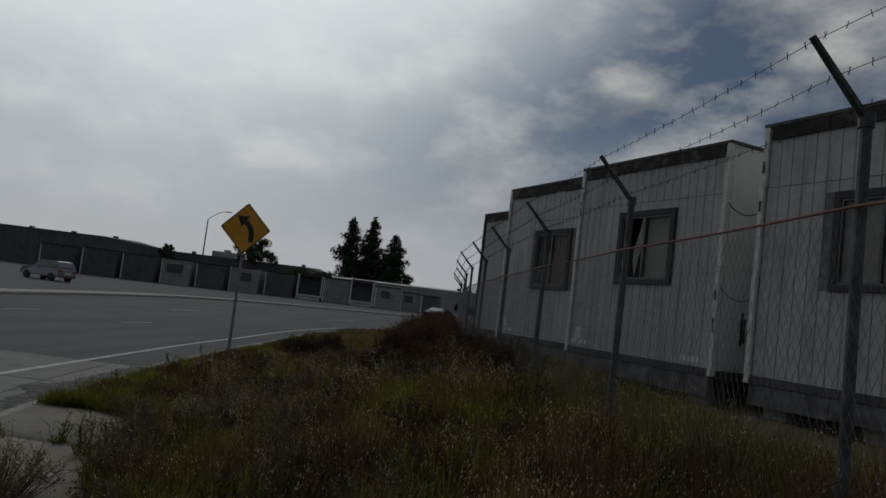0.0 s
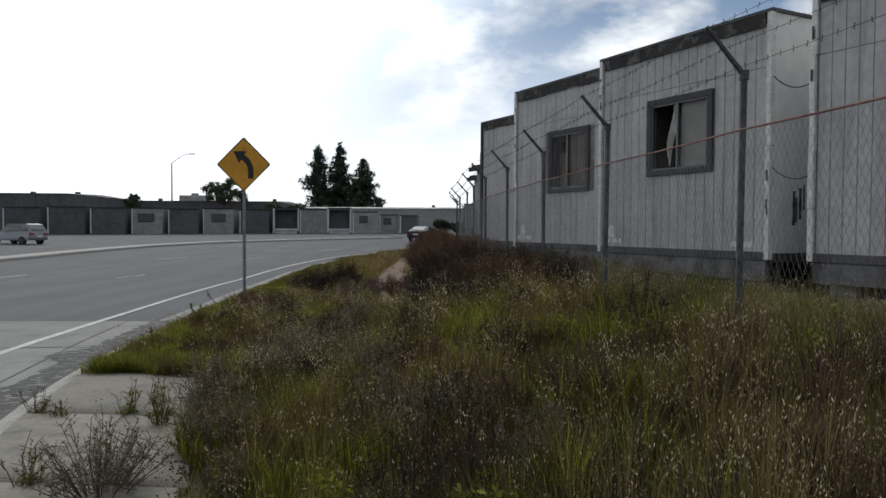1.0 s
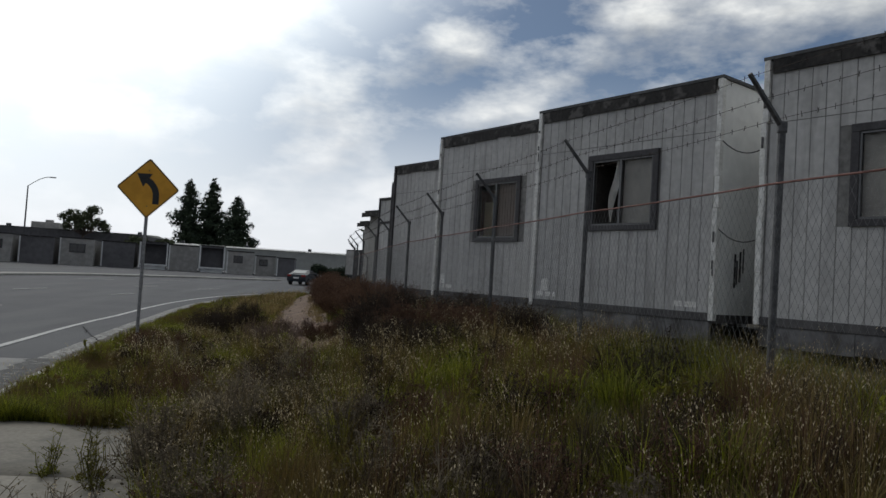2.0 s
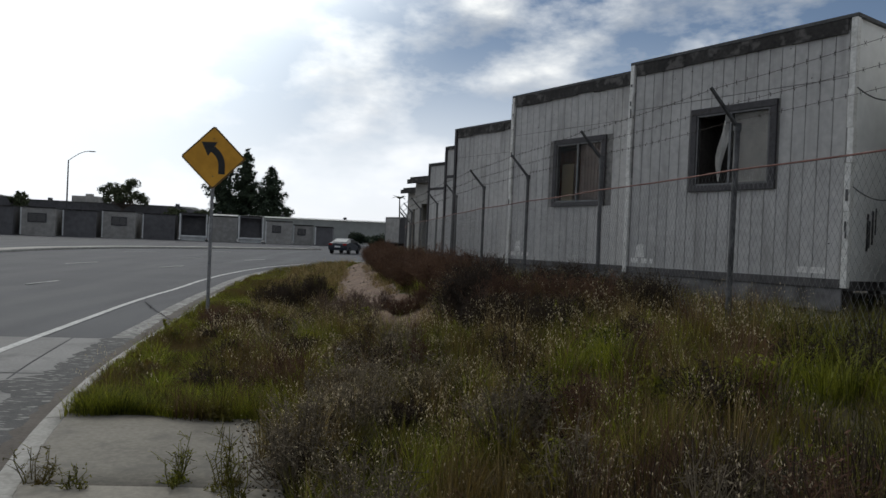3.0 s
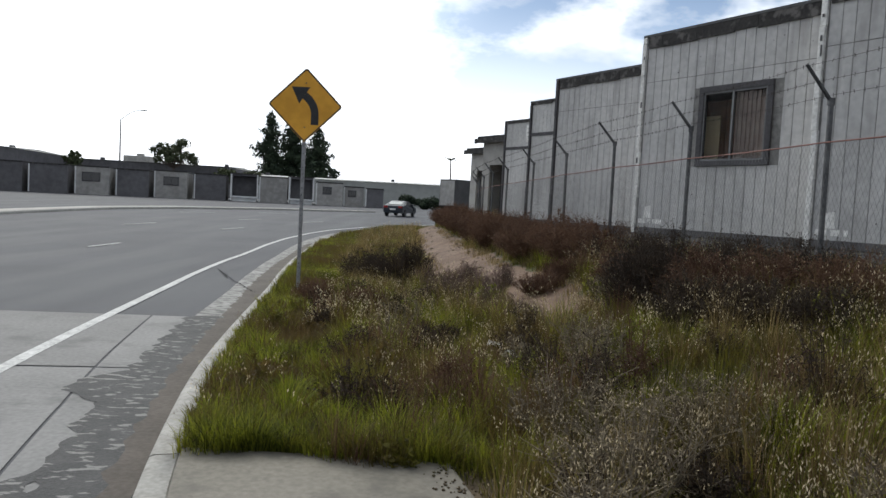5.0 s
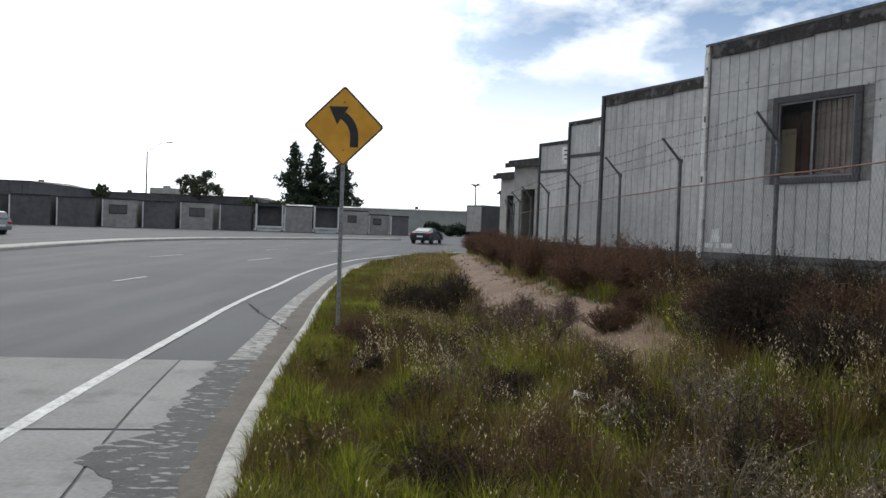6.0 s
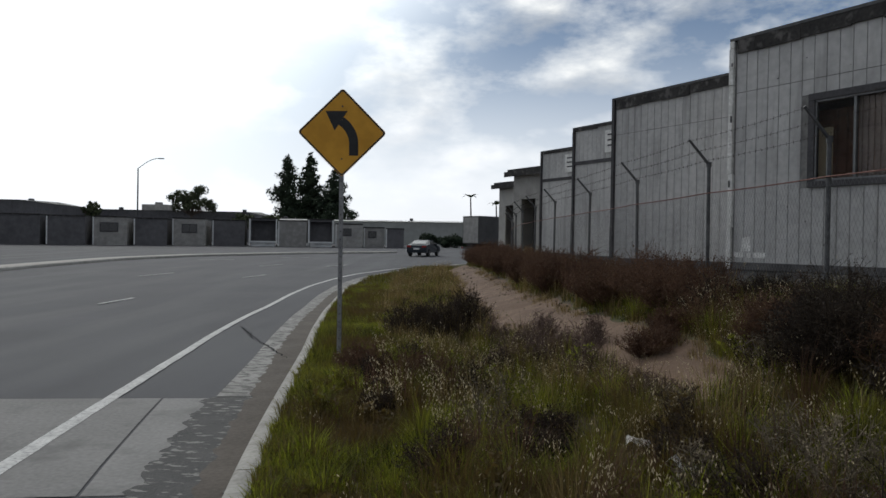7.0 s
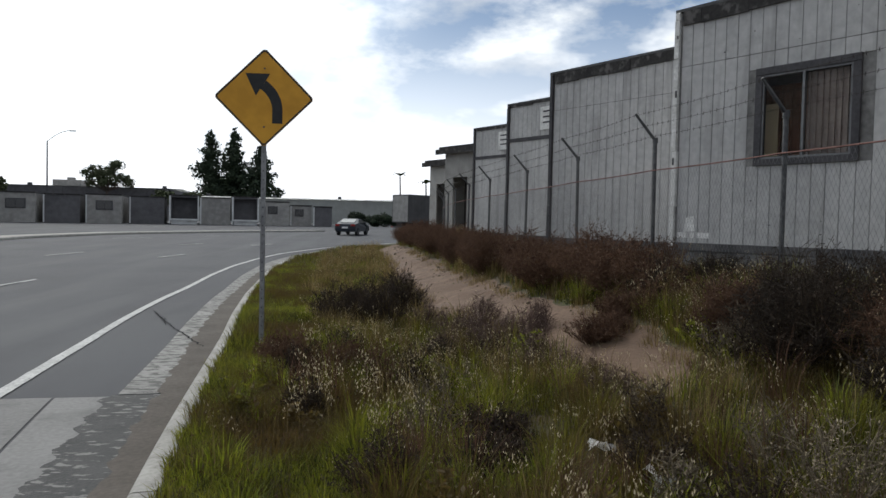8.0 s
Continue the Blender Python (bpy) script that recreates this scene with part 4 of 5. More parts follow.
# ---- row of units across the yard ----
def far_unit(x, y, w, h, turn, wall, dark_top=True, win=None, bay=False, label=""):
    z = float(road_z(x, y)) - 0.05
    t = thing("site_cabin", pose(x, y, z, 0, 0, turn), label, "cabin", "cabins across the yard")
    d = 10.0
    if bay:
        part("shell", boxes((0, 0.25, 0, d, 0.55, h), (w - 0.25, w, 0, d, 0.55, h), (0.25, w - 0.25, 0, d, h - 0.2, h), (0.25, w - 0.25, 0, d, 0.55, 0.75), (0.25, w - 0.25, 1.2, 1.3, 0.75, h - 0.2)), M_FARDARK, t)
        part("bay_frame", boxes((0, 0.16, -0.06, 0, 0.5, h), (w - 0.16, w, -0.06, 0, 0.5, h), (0.16, w - 0.16, -0.06, 0, 0.5, 0.72)), M_FARTRIM, t, "white frame round the dark bay")
        part("base", boxes((0.2, w - 0.2, 0.2, d, -0.1, 0.55)), M_FARTRIM, t)
    else:
        part("wall", boxes((0, w, 0, d, 0, h)), wall, t)
    if dark_top:
        part("fascia", boxes((-0.05, w + 0.05, -0.08, d, h, h + 0.14)), M_FASCIA, t)
    part("corner_trim", boxes((-0.06, 0.08, -0.05, 0.1, 0.1, h)), M_FARTRIM, t)
    if win:
        a, b, c, e = win
        f = part("window", boxes((a, b, -0.05, -0.003, c, e)), M_WINFRAME, t)
        m = (a + b) / 2
        for p, q in ((a + 0.1, m - 0.03), (m + 0.03, b - 0.1)):
            part("pane", boxes((p, q, -0.06, -0.0501, c + 0.1, e - 0.1)), M_CARGLASS, f)
    return t


ROW = [(-58.5, 87, 4.0, 3.3, 14, M_FARDARK, 0), (-53.8, 88.5, 4.2, 3.4, 14, M_FARDARK, 0), (-49.2, 90, 4.0, 3.3, 14, M_FARDARK, 0), (-44.9, 92, 3.6, 3.3, 15, M_FARWALL, (0.7, 2.7, 1.6, 2.7)), (-41.0, 94, 3.6, 3.2, 15, M_FARDARK, 0),
       (-37.2, 96, 3.7, 3.3, 14, M_FARWALL, (1.0, 2.8, 1.6, 2.7)), (-33.2, 98.6, 3.8, 3.2, 14, M_FARDARK, 0), (-29.1, 100.2, 3.4, 3.5, 14, "bay", 0), (-25.6, 101, 3.5, 3.3, 13, M_FARWALL, 0),
       (-22.0, 102, 3.2, 3.5, 13, "bay", 0), (-18.6, 103, 3.4, 3.0, 10, M_FARWALL, (0.8, 2.0, 1.5, 2.5)), (-15.1, 104.4, 2.6, 2.6, 8, M_FARWALL, (0.5, 1.6, 1.3, 2.2)), (-12.2, 104.6, 2.3, 2.5, 4, M_FARDARK, 0)]
for x, y, w, h, turn, wall, win in ROW:
    bay = wall == "bay"
    far_unit(x, y, w, h, turn, M_FARDARK if bay else wall, True, win or None, bay, "dark open bay unit framed in white across the road" if bay else ("beige site cabin with a small window across the road" if win else "plain weathered site cabin across the road"))


def hall(label, x0, x1, y0, y1, h, wall, turn=0, pitch=0.6, ribs=24):
    z = float(road_z(0, y0)) - 0.1
    t = thing("warehouse", pose(x0, y0, z, 0, 0, turn), label, "warehouse")
    w = x1 - x0
    part("wall", boxes((0, w, 0, y1 - y0, 0, h)), wall, t)
    bm = bmesh.new()
    d = y1 - y0
    vs = [bm.verts.new(p) for p in ((-0.4, -0.4, h), (w + 0.4, -0.4, h), (w + 0.4, d / 2, h + pitch), (-0.4, d / 2, h + pitch), (w + 0.4, d + 0.4, h), (-0.4, d + 0.4, h))]
    bm.faces.new((vs[0], vs[1], vs[2], vs[3]))
    bm.faces.new((vs[3], vs[2], vs[4], vs[5]))
    bmesh.ops.solidify(bm, geom=bm.faces[:], thickness=0.15)
    part("roof", bm, M_WAREROOF, t, "pale sheet-metal roof")
    seam = part("wall_seam", boxes((-0.05, 0.05, -0.06, -0.002, 0.2, h - 0.05)), wall, t)
    seam.location.x = 0.5 * w / ribs
    for k in range(1, ribs):
        rib = new("wall_seam", seam.data)
        rib.parent = t
        rib.location.x = (k + 0.5) * w / ribs
    for k in range(6):
        part("roof_vent", boxes(((k + 0.5) * w / 6 - 0.35, (k + 0.5) * w / 6 + 0.35, d / 2 - 0.4, d / 2 + 0.4, h + pitch - 0.05, h + pitch + 0.5), bevel=0.08), M_GALV, t)
    return t


hall("long pale green-grey metal warehouse with vents on its ridge", -46, 34, 150, 176, 4.6, M_WAREHOUSE, -1.5)
hall("long dark warehouse with a flat roof beyond the road", -108, -64, 104, 130, 5.9, M_FARDARK, 8, 0.3)
hall("low grey warehouse with rooftop units", -75, -40, 135, 160, 5.6, M_FARDARK, 5, 0.4)
unit = part("rooftop_unit", boxes((-2.5, 2.5, -2, 2, 0, 1.2), (-0.6, 0.6, -0.5, 0.5, 1.2, 1.7), bevel=0.06), M_FARWALL, None, "grey rooftop ventilation unit on the low warehouse", "ventilation unit")
unit.matrix_world = pose(-60, 148, float(road_z(0, 135)) + 5.75)

# ---- vehicles ----
def wheel(parent, x, y, z, r, w):
    bm = bmesh.new()
    tube(bm, (x, y - w / 2, z), (x, y + w / 2, z), r, n=20)
    wh = part("wheel", bm, M_TYRE, parent)
    bm = bmesh.new()
    tube(bm, (x, y - w / 2 - 0.01, z), (x, y + w / 2 + 0.01, z), r * 0.58, n=14)
    part("rim", bm, M_GALV, wh)


tz = float(road_z(0, 82))
truck = thing("box_truck", pose(-1.6, 82.0, tz, 0, 0, 40), "grey box truck driving away round the bend", "truck")
part("cargo_box", boxes((0, 7.6, -1.25, 1.25, 1.05, 3.85), bevel=0.03), M_TRUCKBOX, truck, "plain grey cargo box")
part("rear_door", boxes((-0.03, -0.002, -1.12, 1.12, 1.15, 3.7)), M_FARWALL, truck, "roller rear door")
bm = bmesh.new()
for k in range(16):
    box(bm, 0.25 + k * 0.47, 0.28 + k * 0.47, -1.262, -1.2505, 1.1, 3.8)
part("panel_seam", bm, M_TRUCKBOX, truck)
part("cab", prism([(7.75, 0.7), (10.0, 0.7), (10.0, 1.55), (9.0, 1.75), (8.55, 2.75), (7.75, 2.8)], -1.1, 1.1), M_CARDARK, truck, "dark cab")
part("windscreen", prism([(9.0, 1.8), (9.03, 1.82), (8.62, 2.68), (8.59, 2.68)], -0.95, 0.95), M_CARGLASS, truck)
part("chassis", boxes((-0.1, 9.5, -0.45, 0.45, 0.7, 1.05)), M_TYRE, truck)
part("side_box", boxes((3.6, 5.4, -1.2, -0.6, 0.45, 1.03), bevel=0.03), M_GALV, truck)
part("bumper", boxes((-0.25, -0.1, -1.15, 1.15, 0.55, 0.7)), M_GALV, truck)
for y in (-0.95, 0.95):
    part("tail_lamp", boxes((-0.27, -0.2501, y - 0.12, y + 0.12, 0.57, 0.68)), M_REDLAMP, truck)
    for x in (1.3, 2.6, 8.9):
        wheel(truck, x, y, 0.5, 0.5, 0.34)


def car(label, m, paint, suv):
    c = thing("car", m, label, "car")
    h = 1.68 if suv else 1.42
    if suv:
        body = [(0.05, 0.35), (0.0, 0.6), (0.06, 1.05), (0.35, h - 0.06), (0.6, h), (2.6, h), (3.25, 1.1), (4.3, 0.95), (4.5, 0.6), (4.45, 0.35)]
        glass = [(0.42, 1.12), (0.52, h - 0.12), (2.5, h - 0.12), (3.02, 1.12)]
    else:
        body = [(0.05, 0.32), (0.0, 0.65), (0.08, 0.98), (0.7, 1.05), (1.45, h - 0.03), (1.9, h), (2.5, h - 0.02), (3.3, 1.0), (4.4, 0.82), (4.62, 0.55), (4.6, 0.3)]
        glass = [(0.95, 1.06), (1.5, h - 0.1), (2.45, h - 0.1), (3.05, 1.04)]
    bm = prism(body, -0.9, 0.9)
    for v in bm.verts:
        if v.co.z > 1.08:
            v.co.y *= 0.78
    bmesh.ops.bevel(bm, geom=bm.edges[:], offset=0.05, segments=2, affect="EDGES")
    part("body", bm, paint, c, smooth=False)
    for s in (-1, 1):
        g = prism(glass, 0, 0.02)
        for v in g.verts:
            v.co.y = s * (0.885 - (v.co.z - 1.06) * 0.50 + 0.012 + v.co.y)
        part("side_window", g, M_CARGLASS, c)
        part("tail_lamp", boxes((-0.03, 0.1, s * 0.68 - 0.18, s * 0.68 + 0.18, 0.78, 0.95), bevel=0.02), M_REDLAMP, c)
        part("mirror", boxes((2.75, 2.95, s * 0.98 - 0.09, s * 0.98 + 0.09, 1.0, 1.14), bevel=0.03), paint, c)
    rw = [(0.10, 1.1), (0.40, h - 0.14), (0.37, h - 0.13), (0.06, 1.1)] if suv else [(0.72, 1.09), (1.38, h - 0.1), (1.35, h - 0.06), (0.68, 1.1)]
    part("rear_window", prism(rw, -0.62, 0.62), M_CARGLASS, c)
    part("number_plate", boxes((-0.035, -0.005, -0.26, 0.26, 0.6, 0.74)), M_PAPER, c, "pale plate")
    for x in (0.85, 3.65):
        for y in (-0.82, 0.82):
            wheel(c, x, y, 0.33, 0.33, 0.22)
    return c


car("dark blue-grey saloon driving away down the road", pose(-6.5, 71.5, float(road_z(0, 72.5)), 0, -0.7, 76), M_CARDARK, False)
car("silver-grey estate car on the far carriageway", pose(-35.6, 58.5, float(road_z(0, 57)), 0, 0, 165), M_CARGREY, True)

# ---- trees beyond ----
RNG = np.random.default_rng(11)


def leaf_cloud(name, centres, radii, count, size, mat, parent, flat=1.0):
    """Many small leaf blades scattered through clumps."""
    centres, radii = np.asarray(centres, float), np.asarray(radii, float)
    pick = RNG.choice(len(centres), count, p=radii ** 2 / (radii ** 2).sum())
    d = RNG.normal(size=(count, 3))
    d /= np.linalg.norm(d, axis=1, keepdims=True)
    c = centres[pick] + d * (radii[pick] * RNG.uniform(0.3, 1.0, count) ** 0.6)[:, None] * np.array([1, 1, flat])
    a = RNG.normal(size=(count, 3))
    a /= np.linalg.norm(a, axis=1, keepdims=True)
    b = np.cross(a, d)
    b /= np.linalg.norm(b, axis=1, keepdims=True) + 1e-9
    s = (size * RNG.uniform(0.5, 1.3, count))[:, None]
    V = np.stack([c - a * s, c + b * s * 0.5, c + a * s, c - b * s * 0.5], 1).reshape(-1, 3)
    i = np.arange(count) * 4
    return mesh_np(name, V, np.stack([i, i + 1, i + 2, i + 3], 1), np.zeros((0, 3)), mat, parent)


def conifer(x, y, h, r, label):
    z = float(road_z(x, y)) - 0.3
    t = thing("conifer", pose(x, y, z), label, "tree", "three tall conifers")
    part("trunk", tube(bmesh.new(), (0, 0, 0), (0, 0, h * 0.97), 0.32, 0.04, 8), M_BARK, t)
    C, Rd = [], []
    for k in range(90):
        f = (k / 90) ** 0.9
        zz = h * (0.10 + 0.88 * f)
        reach = r * (1 - f) ** 0.62 * RNG.uniform(0.35, 1.2)
        a = k * 2.4 + RNG.uniform(-0.5, 0.5)
        for g in (0.35, 0.8):
            C.append((math.cos(a) * reach * g, math.sin(a) * reach * g, zz - reach * 0.12 * g + RNG.uniform(-0.4, 0.4)))
            Rd.append(0.4 + reach * 0.27)
    bm = bmesh.new()
    for k in range(0, 180, 4):
        tube(bm, (0, 0, C[k][2]), C[k + 1] if k + 1 < len(C) else C[k], 0.05, 0.02, 4)
    part("branching", bm, M_BARK, t)
    leaf_cloud("crown", C, Rd, 12000, 0.40, M_CONIFER, t, 0.8)


conifer(-50.7, 214, 25.0, 8.0, "tall dark conifer with a ragged pointed crown")
conifer(-44.0, 214, 26.0, 6.6, "tall dark conifer with two leading shoots")
conifer(-36.6, 210, 20.8, 7.6, "shorter dark conifer beside two taller ones")


def broad_tree(x, y, h, r, label, count=5000):
    z = float(road_z(x, y)) - 0.3
    t = thing("broadleaf_tree", pose(x, y, z), label, "tree")
    part("trunk", tube(bmesh.new(), (0, 0, 0), (0, 0, h * 0.6), 0.28, 0.14, 8), M_BARK, t)
    C, Rd = [], []
    bm = bmesh.new()
    for k in range(44):
        a = k * 2.4
        f = RNG.uniform(0.15, 1)
        p = (math.cos(a) * r * f * 0.8, math.sin(a) * r * f * 0.8, h * (0.55 + 0.38 * RNG.uniform(0, 1) * (1.1 - f * 0.5)))
        tube(bm, (0, 0, h * 0.45), p, 0.1, 0.03, 5)
        C.append(p)
        Rd.append(r * RNG.uniform(0.12, 0.27))
    part("branching", bm, M_BARK, t)
    leaf_cloud("crown", C, Rd, count, 0.26, M_LEAF, t, 0.75)


broad_tree(-47.6, 131, 10.6, 4.6, "rounded broadleaf tree with gaps in its crown", 3000)
broad_tree(-63, 128, 7.2, 1.8, "small round tree behind the cabins", 2500)
broad_tree(-37.5, 128, 5.6, 2.6, "low spreading tree behind the cabins", 2500)
broad_tree(-33.5, 129, 5.4, 2.2, "low bushy tree behind the cabins", 2000)
for k, (x, y, h) in enumerate(((-0.9, 118.7, 7.7), (2.6, 112, 6.3), (3.6, 116, 6.6), (5.0, 121, 6.0))):
    t = thing("palm_tree", pose(x, y, float(road_z(x, y)) - 0.2), "thin bare palm with a few ragged fronds", "palm", "thin palms")
    bm = bmesh.new()
    tube(bm, (0, 0, 0), (0.1, 0, h * 0.6), 0.17, 0.12, 8)
    tube(bm, (0.1, 0, h * 0.6), (0.0, 0.1, h), 0.12, 0.09, 8)
    part("trunk", bm, M_BARK, t)
    for j in range(7):
        a = j * 0.9 + k
        bm = bmesh.new()
        prev = [bm.verts.new((0, 0, h)), bm.verts.new((0, 0.04, h + 0.02))]
        for q in range(1, 6):
            f = q / 5
            c = Vector((math.cos(a) * 1.5 * f, math.sin(a) * 1.5 * f, h + 1.3 * f - 1.3 * f * f * (0.6 + 0.4 * (j % 2))))
            w = 0.26 * math.sin(math.pi * min(f + 0.1, 1)) + 0.01
            side = Vector((-math.sin(a), math.cos(a), 0)) * w
            cur = [bm.verts.new(c - side), bm.verts.new(c + side)]
            bm.faces.new((prev[0], prev[1], cur[1], cur[0]))
            prev = cur
        bmesh.ops.solidify(bm, geom=bm.faces[:], thickness=0.012)
        part("frond", bm, M_LEAF, t)
for x, y, r, hh in ((-7.0, 112, 1.7, 2.1), (-4.6, 111.5, 1.6, 1.7), (-2.2, 111, 1.7, 1.8), (0.2, 110, 1.5, 1.6)):
    t = thing("bush", pose(x, y, float(road_z(x, y))), "dark rounded bush before the warehouse wall", "bush", "bushes before the warehouse")
    part("brushwood", tube(bmesh.new(), (0, 0, 0), (0, 0, hh * 0.5), 0.08, 0.04, 5), M_BARK, t)
    leaf_cloud("foliage", [(RNG.uniform(-r, r) * 0.6, RNG.uniform(-r, r) * 0.5, hh * RNG.uniform(0.25, 0.75)) for _ in range(9)], [r * RNG.uniform(0.35, 0.55) for _ in range(9)], 2200, 0.16, M_CONIFER, t, 0.7)


# ---- grass and weeds ----
def blades(name, x, y, h, w, lean, mat, label, mid=0.55, curl=1.0, zoff=0.0, ang=None):
    """Curved tapering blades rooted at x, y."""
    n = len(x)
    z = ground_z(x, y) + zoff
    a = RNG.uniform(0, 2 * np.pi, n) if ang is None else ang
    l = lean * h
    b = a + RNG.uniform(-0.8, 0.8, n) + np.pi / 2
    sx, sy = np.cos(b) * w / 2, np.sin(b) * w / 2
    dx, dy = np.cos(a) * l, np.sin(a) * l
    P = np.empty((n, 5, 3))
    P[:, 0] = np.stack([x - sx, y - sy, z - 0.02], -1)
    P[:, 1] = np.stack([x + sx, y + sy, z - 0.02], -1)
    P[:, 2] = np.stack([x + dx * 0.3 + sx * 0.75, y + dy * 0.3 + sy * 0.75, z + h * mid], -1)
    P[:, 3] = np.stack([x + dx * 0.3 - sx * 0.75, y + dy * 0.3 - sy * 0.75, z + h * mid], -1)
    P[:, 4] = np.stack([x + dx * curl, y + dy * curl, z + h * (1 - 0.25 * lean)], -1)
    i = np.arange(n) * 5
    ob = mesh_np(name, P.reshape(-1, 3), np.stack([i, i + 1, i + 2, i + 3], 1), np.stack([i + 3, i + 2, i + 4], 1), mat)
    tagged(ob, label, "grass", kind="stuff")
    return P[:, 4]


def seeds(name, tips, count, drop, size, mat, label):
    """Small drooping spikelets round the tips of stalks."""
    n = len(tips)
    c = np.repeat(tips, count, 0) + np.stack([RNG.normal(0, drop * 0.28, n * count), RNG.normal(0, drop * 0.28, n * count), -RNG.uniform(0, drop, n * count)], -1)
    m = len(c)
    a = RNG.normal(size=(m, 3)) * 0.35 + np.array([0, 0, 1])
    a /= np.linalg.norm(a, axis=1, keepdims=True)
    b = np.cross(a, RNG.normal(size=(m, 3)))
    b /= np.linalg.norm(b, axis=1, keepdims=True) + 1e-9
    s = (size * RNG.uniform(0.6, 1.2, m))[:, None]
    V = np.stack([c - a * s, c + b * s * 0.28, c + a * s, c - b * s * 0.28], 1).reshape(-1, 3)
    i = np.arange(m) * 4
    ob = mesh_np(name, V, np.stack([i, i + 1, i + 2, i + 3], 1), np.zeros((0, 3)), mat)
    return tagged(ob, label, "grass", kind="stuff")


def in_bare(x, y):
    """Where no grass grows: slabs, sandy path, under the trailers."""
    slab = (y < 10.34 + 0.1 * np.sin(x * 5)) & (x < kerb_x(y) + 1.95 + 0.12 * np.sin(y * 4))
    l, r = np.interp(y, PATH_Y, PATH_L), np.interp(y, PATH_Y, PATH_R)
    bare = (y > 14.4) & (y < 47) & (x > l + 0.14 * wobble(y * 2, y, 1.2)) & (x < r + 0.14 * wobble(y, y * 2, 1.4, 3))
    return slab | bare | (x < kerb_x(y) + 0.2 + 0.05 * np.sin(y * 9))


def scatter(n, y0, y1, e0=0.2, e1=None, power=1.0):
    """Random roots over the verge between the kerb (plus e0) and the fence (plus e1)."""
    y = y0 + (y1 - y0) * RNG.uniform(0, 1, n) ** power
    k, f = kerb_x(y), fence_x(np.minimum(y, 47)) + (1.4 if e1 is None else e1)
    x = k + e0 + (f - k - e0) * RNG.uniform(0, 1, n)
    ok = ~in_bare(x, y)
    return x[ok], y[ok]


def patch(x, y, s, seed):
    return 0.5 + 0.5 * wobble(x, y, s, seed)


def tussocks(name, cx, cy, per, h, spread, w, mat, label, lean=(0.2, 0.8), seed=0, drop=0.09, size=0.011):
    """Tufts of blades that lean out from each root, with seed heads on some."""
    n = len(cx)
    hh = np.repeat(h * RNG.uniform(0.45, 1.4, n), per)
    a = RNG.uniform(0, 2 * np.pi, n * per)
    f = RNG.uniform(0, 1, n * per) ** 0.6
    x, y = np.repeat(cx, per) + np.cos(a) * spread * f, np.repeat(cy, per) + np.sin(a) * spread * f
    ok = ~in_bare(x, y)
    m = ok.sum()
    hb = (hh * (1.1 - 0.45 * f * f))[ok] * RNG.uniform(0.6, 1.1, m)
    tips = blades(name, x[ok], y[ok], hb, RNG.uniform(0.7, 1.3, m) * w, (lean[0] + (lean[1] - lean[0]) * f[ok]) * RNG.uniform(0.5, 1.3, m), mat, label, 0.55, 1.0, 0.0, a[ok] + RNG.normal(0, 0.4, m))
    if seed:
        seeds("seed_heads", tips[RNG.uniform(0, 1, m) < seed], 6, drop, size, M_SEED, "pale drooping seed heads above the grass")


# low mat of grass everywhere
x, y = scatter(120000, 2.0, 17.0)
p = patch(x, y, 0.9, 1.0)
keep = RNG.uniform(0, 1, len(x)) < 0.25 + 0.75 * p
x, y, p = x[keep], y[keep], p[keep]
blades("green_grass", x, y, 0.07 + 0.16 * p * RNG.uniform(0.4, 1.2, len(x)), RNG.uniform(0.004, 0.009, len(x)), RNG.uniform(0.2, 0.8, len(x)), M_GRASS, "low unkempt green and yellowing grass on the bank")
x, y = scatter(70000, 17.0, 50.0, power=1.5)
p = patch(x, y, 0.5, 2.0)
blades("green_grass", x, y, 0.08 + 0.22 * p * RNG.uniform(0.5, 1.2, len(x)), RNG.uniform(0.008, 0.016, len(x)), RNG.uniform(0.15, 0.6, len(x)), M_GRASS, "unkempt green and yellowing grass along the fence")
# lush strip beside the kerb
y = RNG.uniform(10.36, 34, 60000)
x = kerb_x(y) + 0.2 + RNG.uniform(0, 1, len(y)) ** 1.2 * np.interp(y, [10.4, 16, 30], [2.0, 2.0, 3.0])
ok = ~in_bare(x, y)
x, y = x[ok], y[ok]
blades("lush_grass", x, y, 0.09 + 0.19 * patch(x, y, 1.1, 4.0) * RNG.uniform(0.4, 1.2, len(x)), RNG.uniform(0.005, 0.011, len(x)), RNG.uniform(0.2, 0.8, len(x)), M_LUSH, "lush low green grass along the kerb")
x, y = scatter(420, 10.4, 30, 0.3, -2.0, 1.5)
tussocks("lush_tussocks", x, y, 60, 0.25, 0.16, 0.007, M_LUSH, "fresh green tussocks along the kerb")
# tussocks on the bank, kind by kind
x, y = scatter(1350, 2.0, 19.0, 1.4)
q = patch(x, y, 0.45, 9.0)
k1, k2 = q > 0.52, q < 0.5
tussocks("green_tussocks", x[k1], y[k1], 75, 0.40, 0.18, 0.007, M_LUSH, "fresh green tussocks on the bank")
tussocks("grass_tussocks", x[k2], y[k2], 75, 0.44, 0.17, 0.006, M_GRASS, "yellowing green tussocks on the bank", seed=0.015)
x, y = scatter(900, 2.0, 19.0, 1.8)
q = patch(x, y, 0.6, 5.0)
x, y = x[q > 0.42], y[q > 0.42]
tussocks("dry_tussocks", x, y, 48, 0.50, 0.15, 0.0042, M_DRY, "straw-coloured dry grass tufts with seed heads", (0.1, 0.6), 0.16)
x, y = scatter(900, 2.0, 18.0, 0.9)
q = patch(x, y, 0.7, 12.0)
x, y = x[q > 0.56], y[q > 0.56]
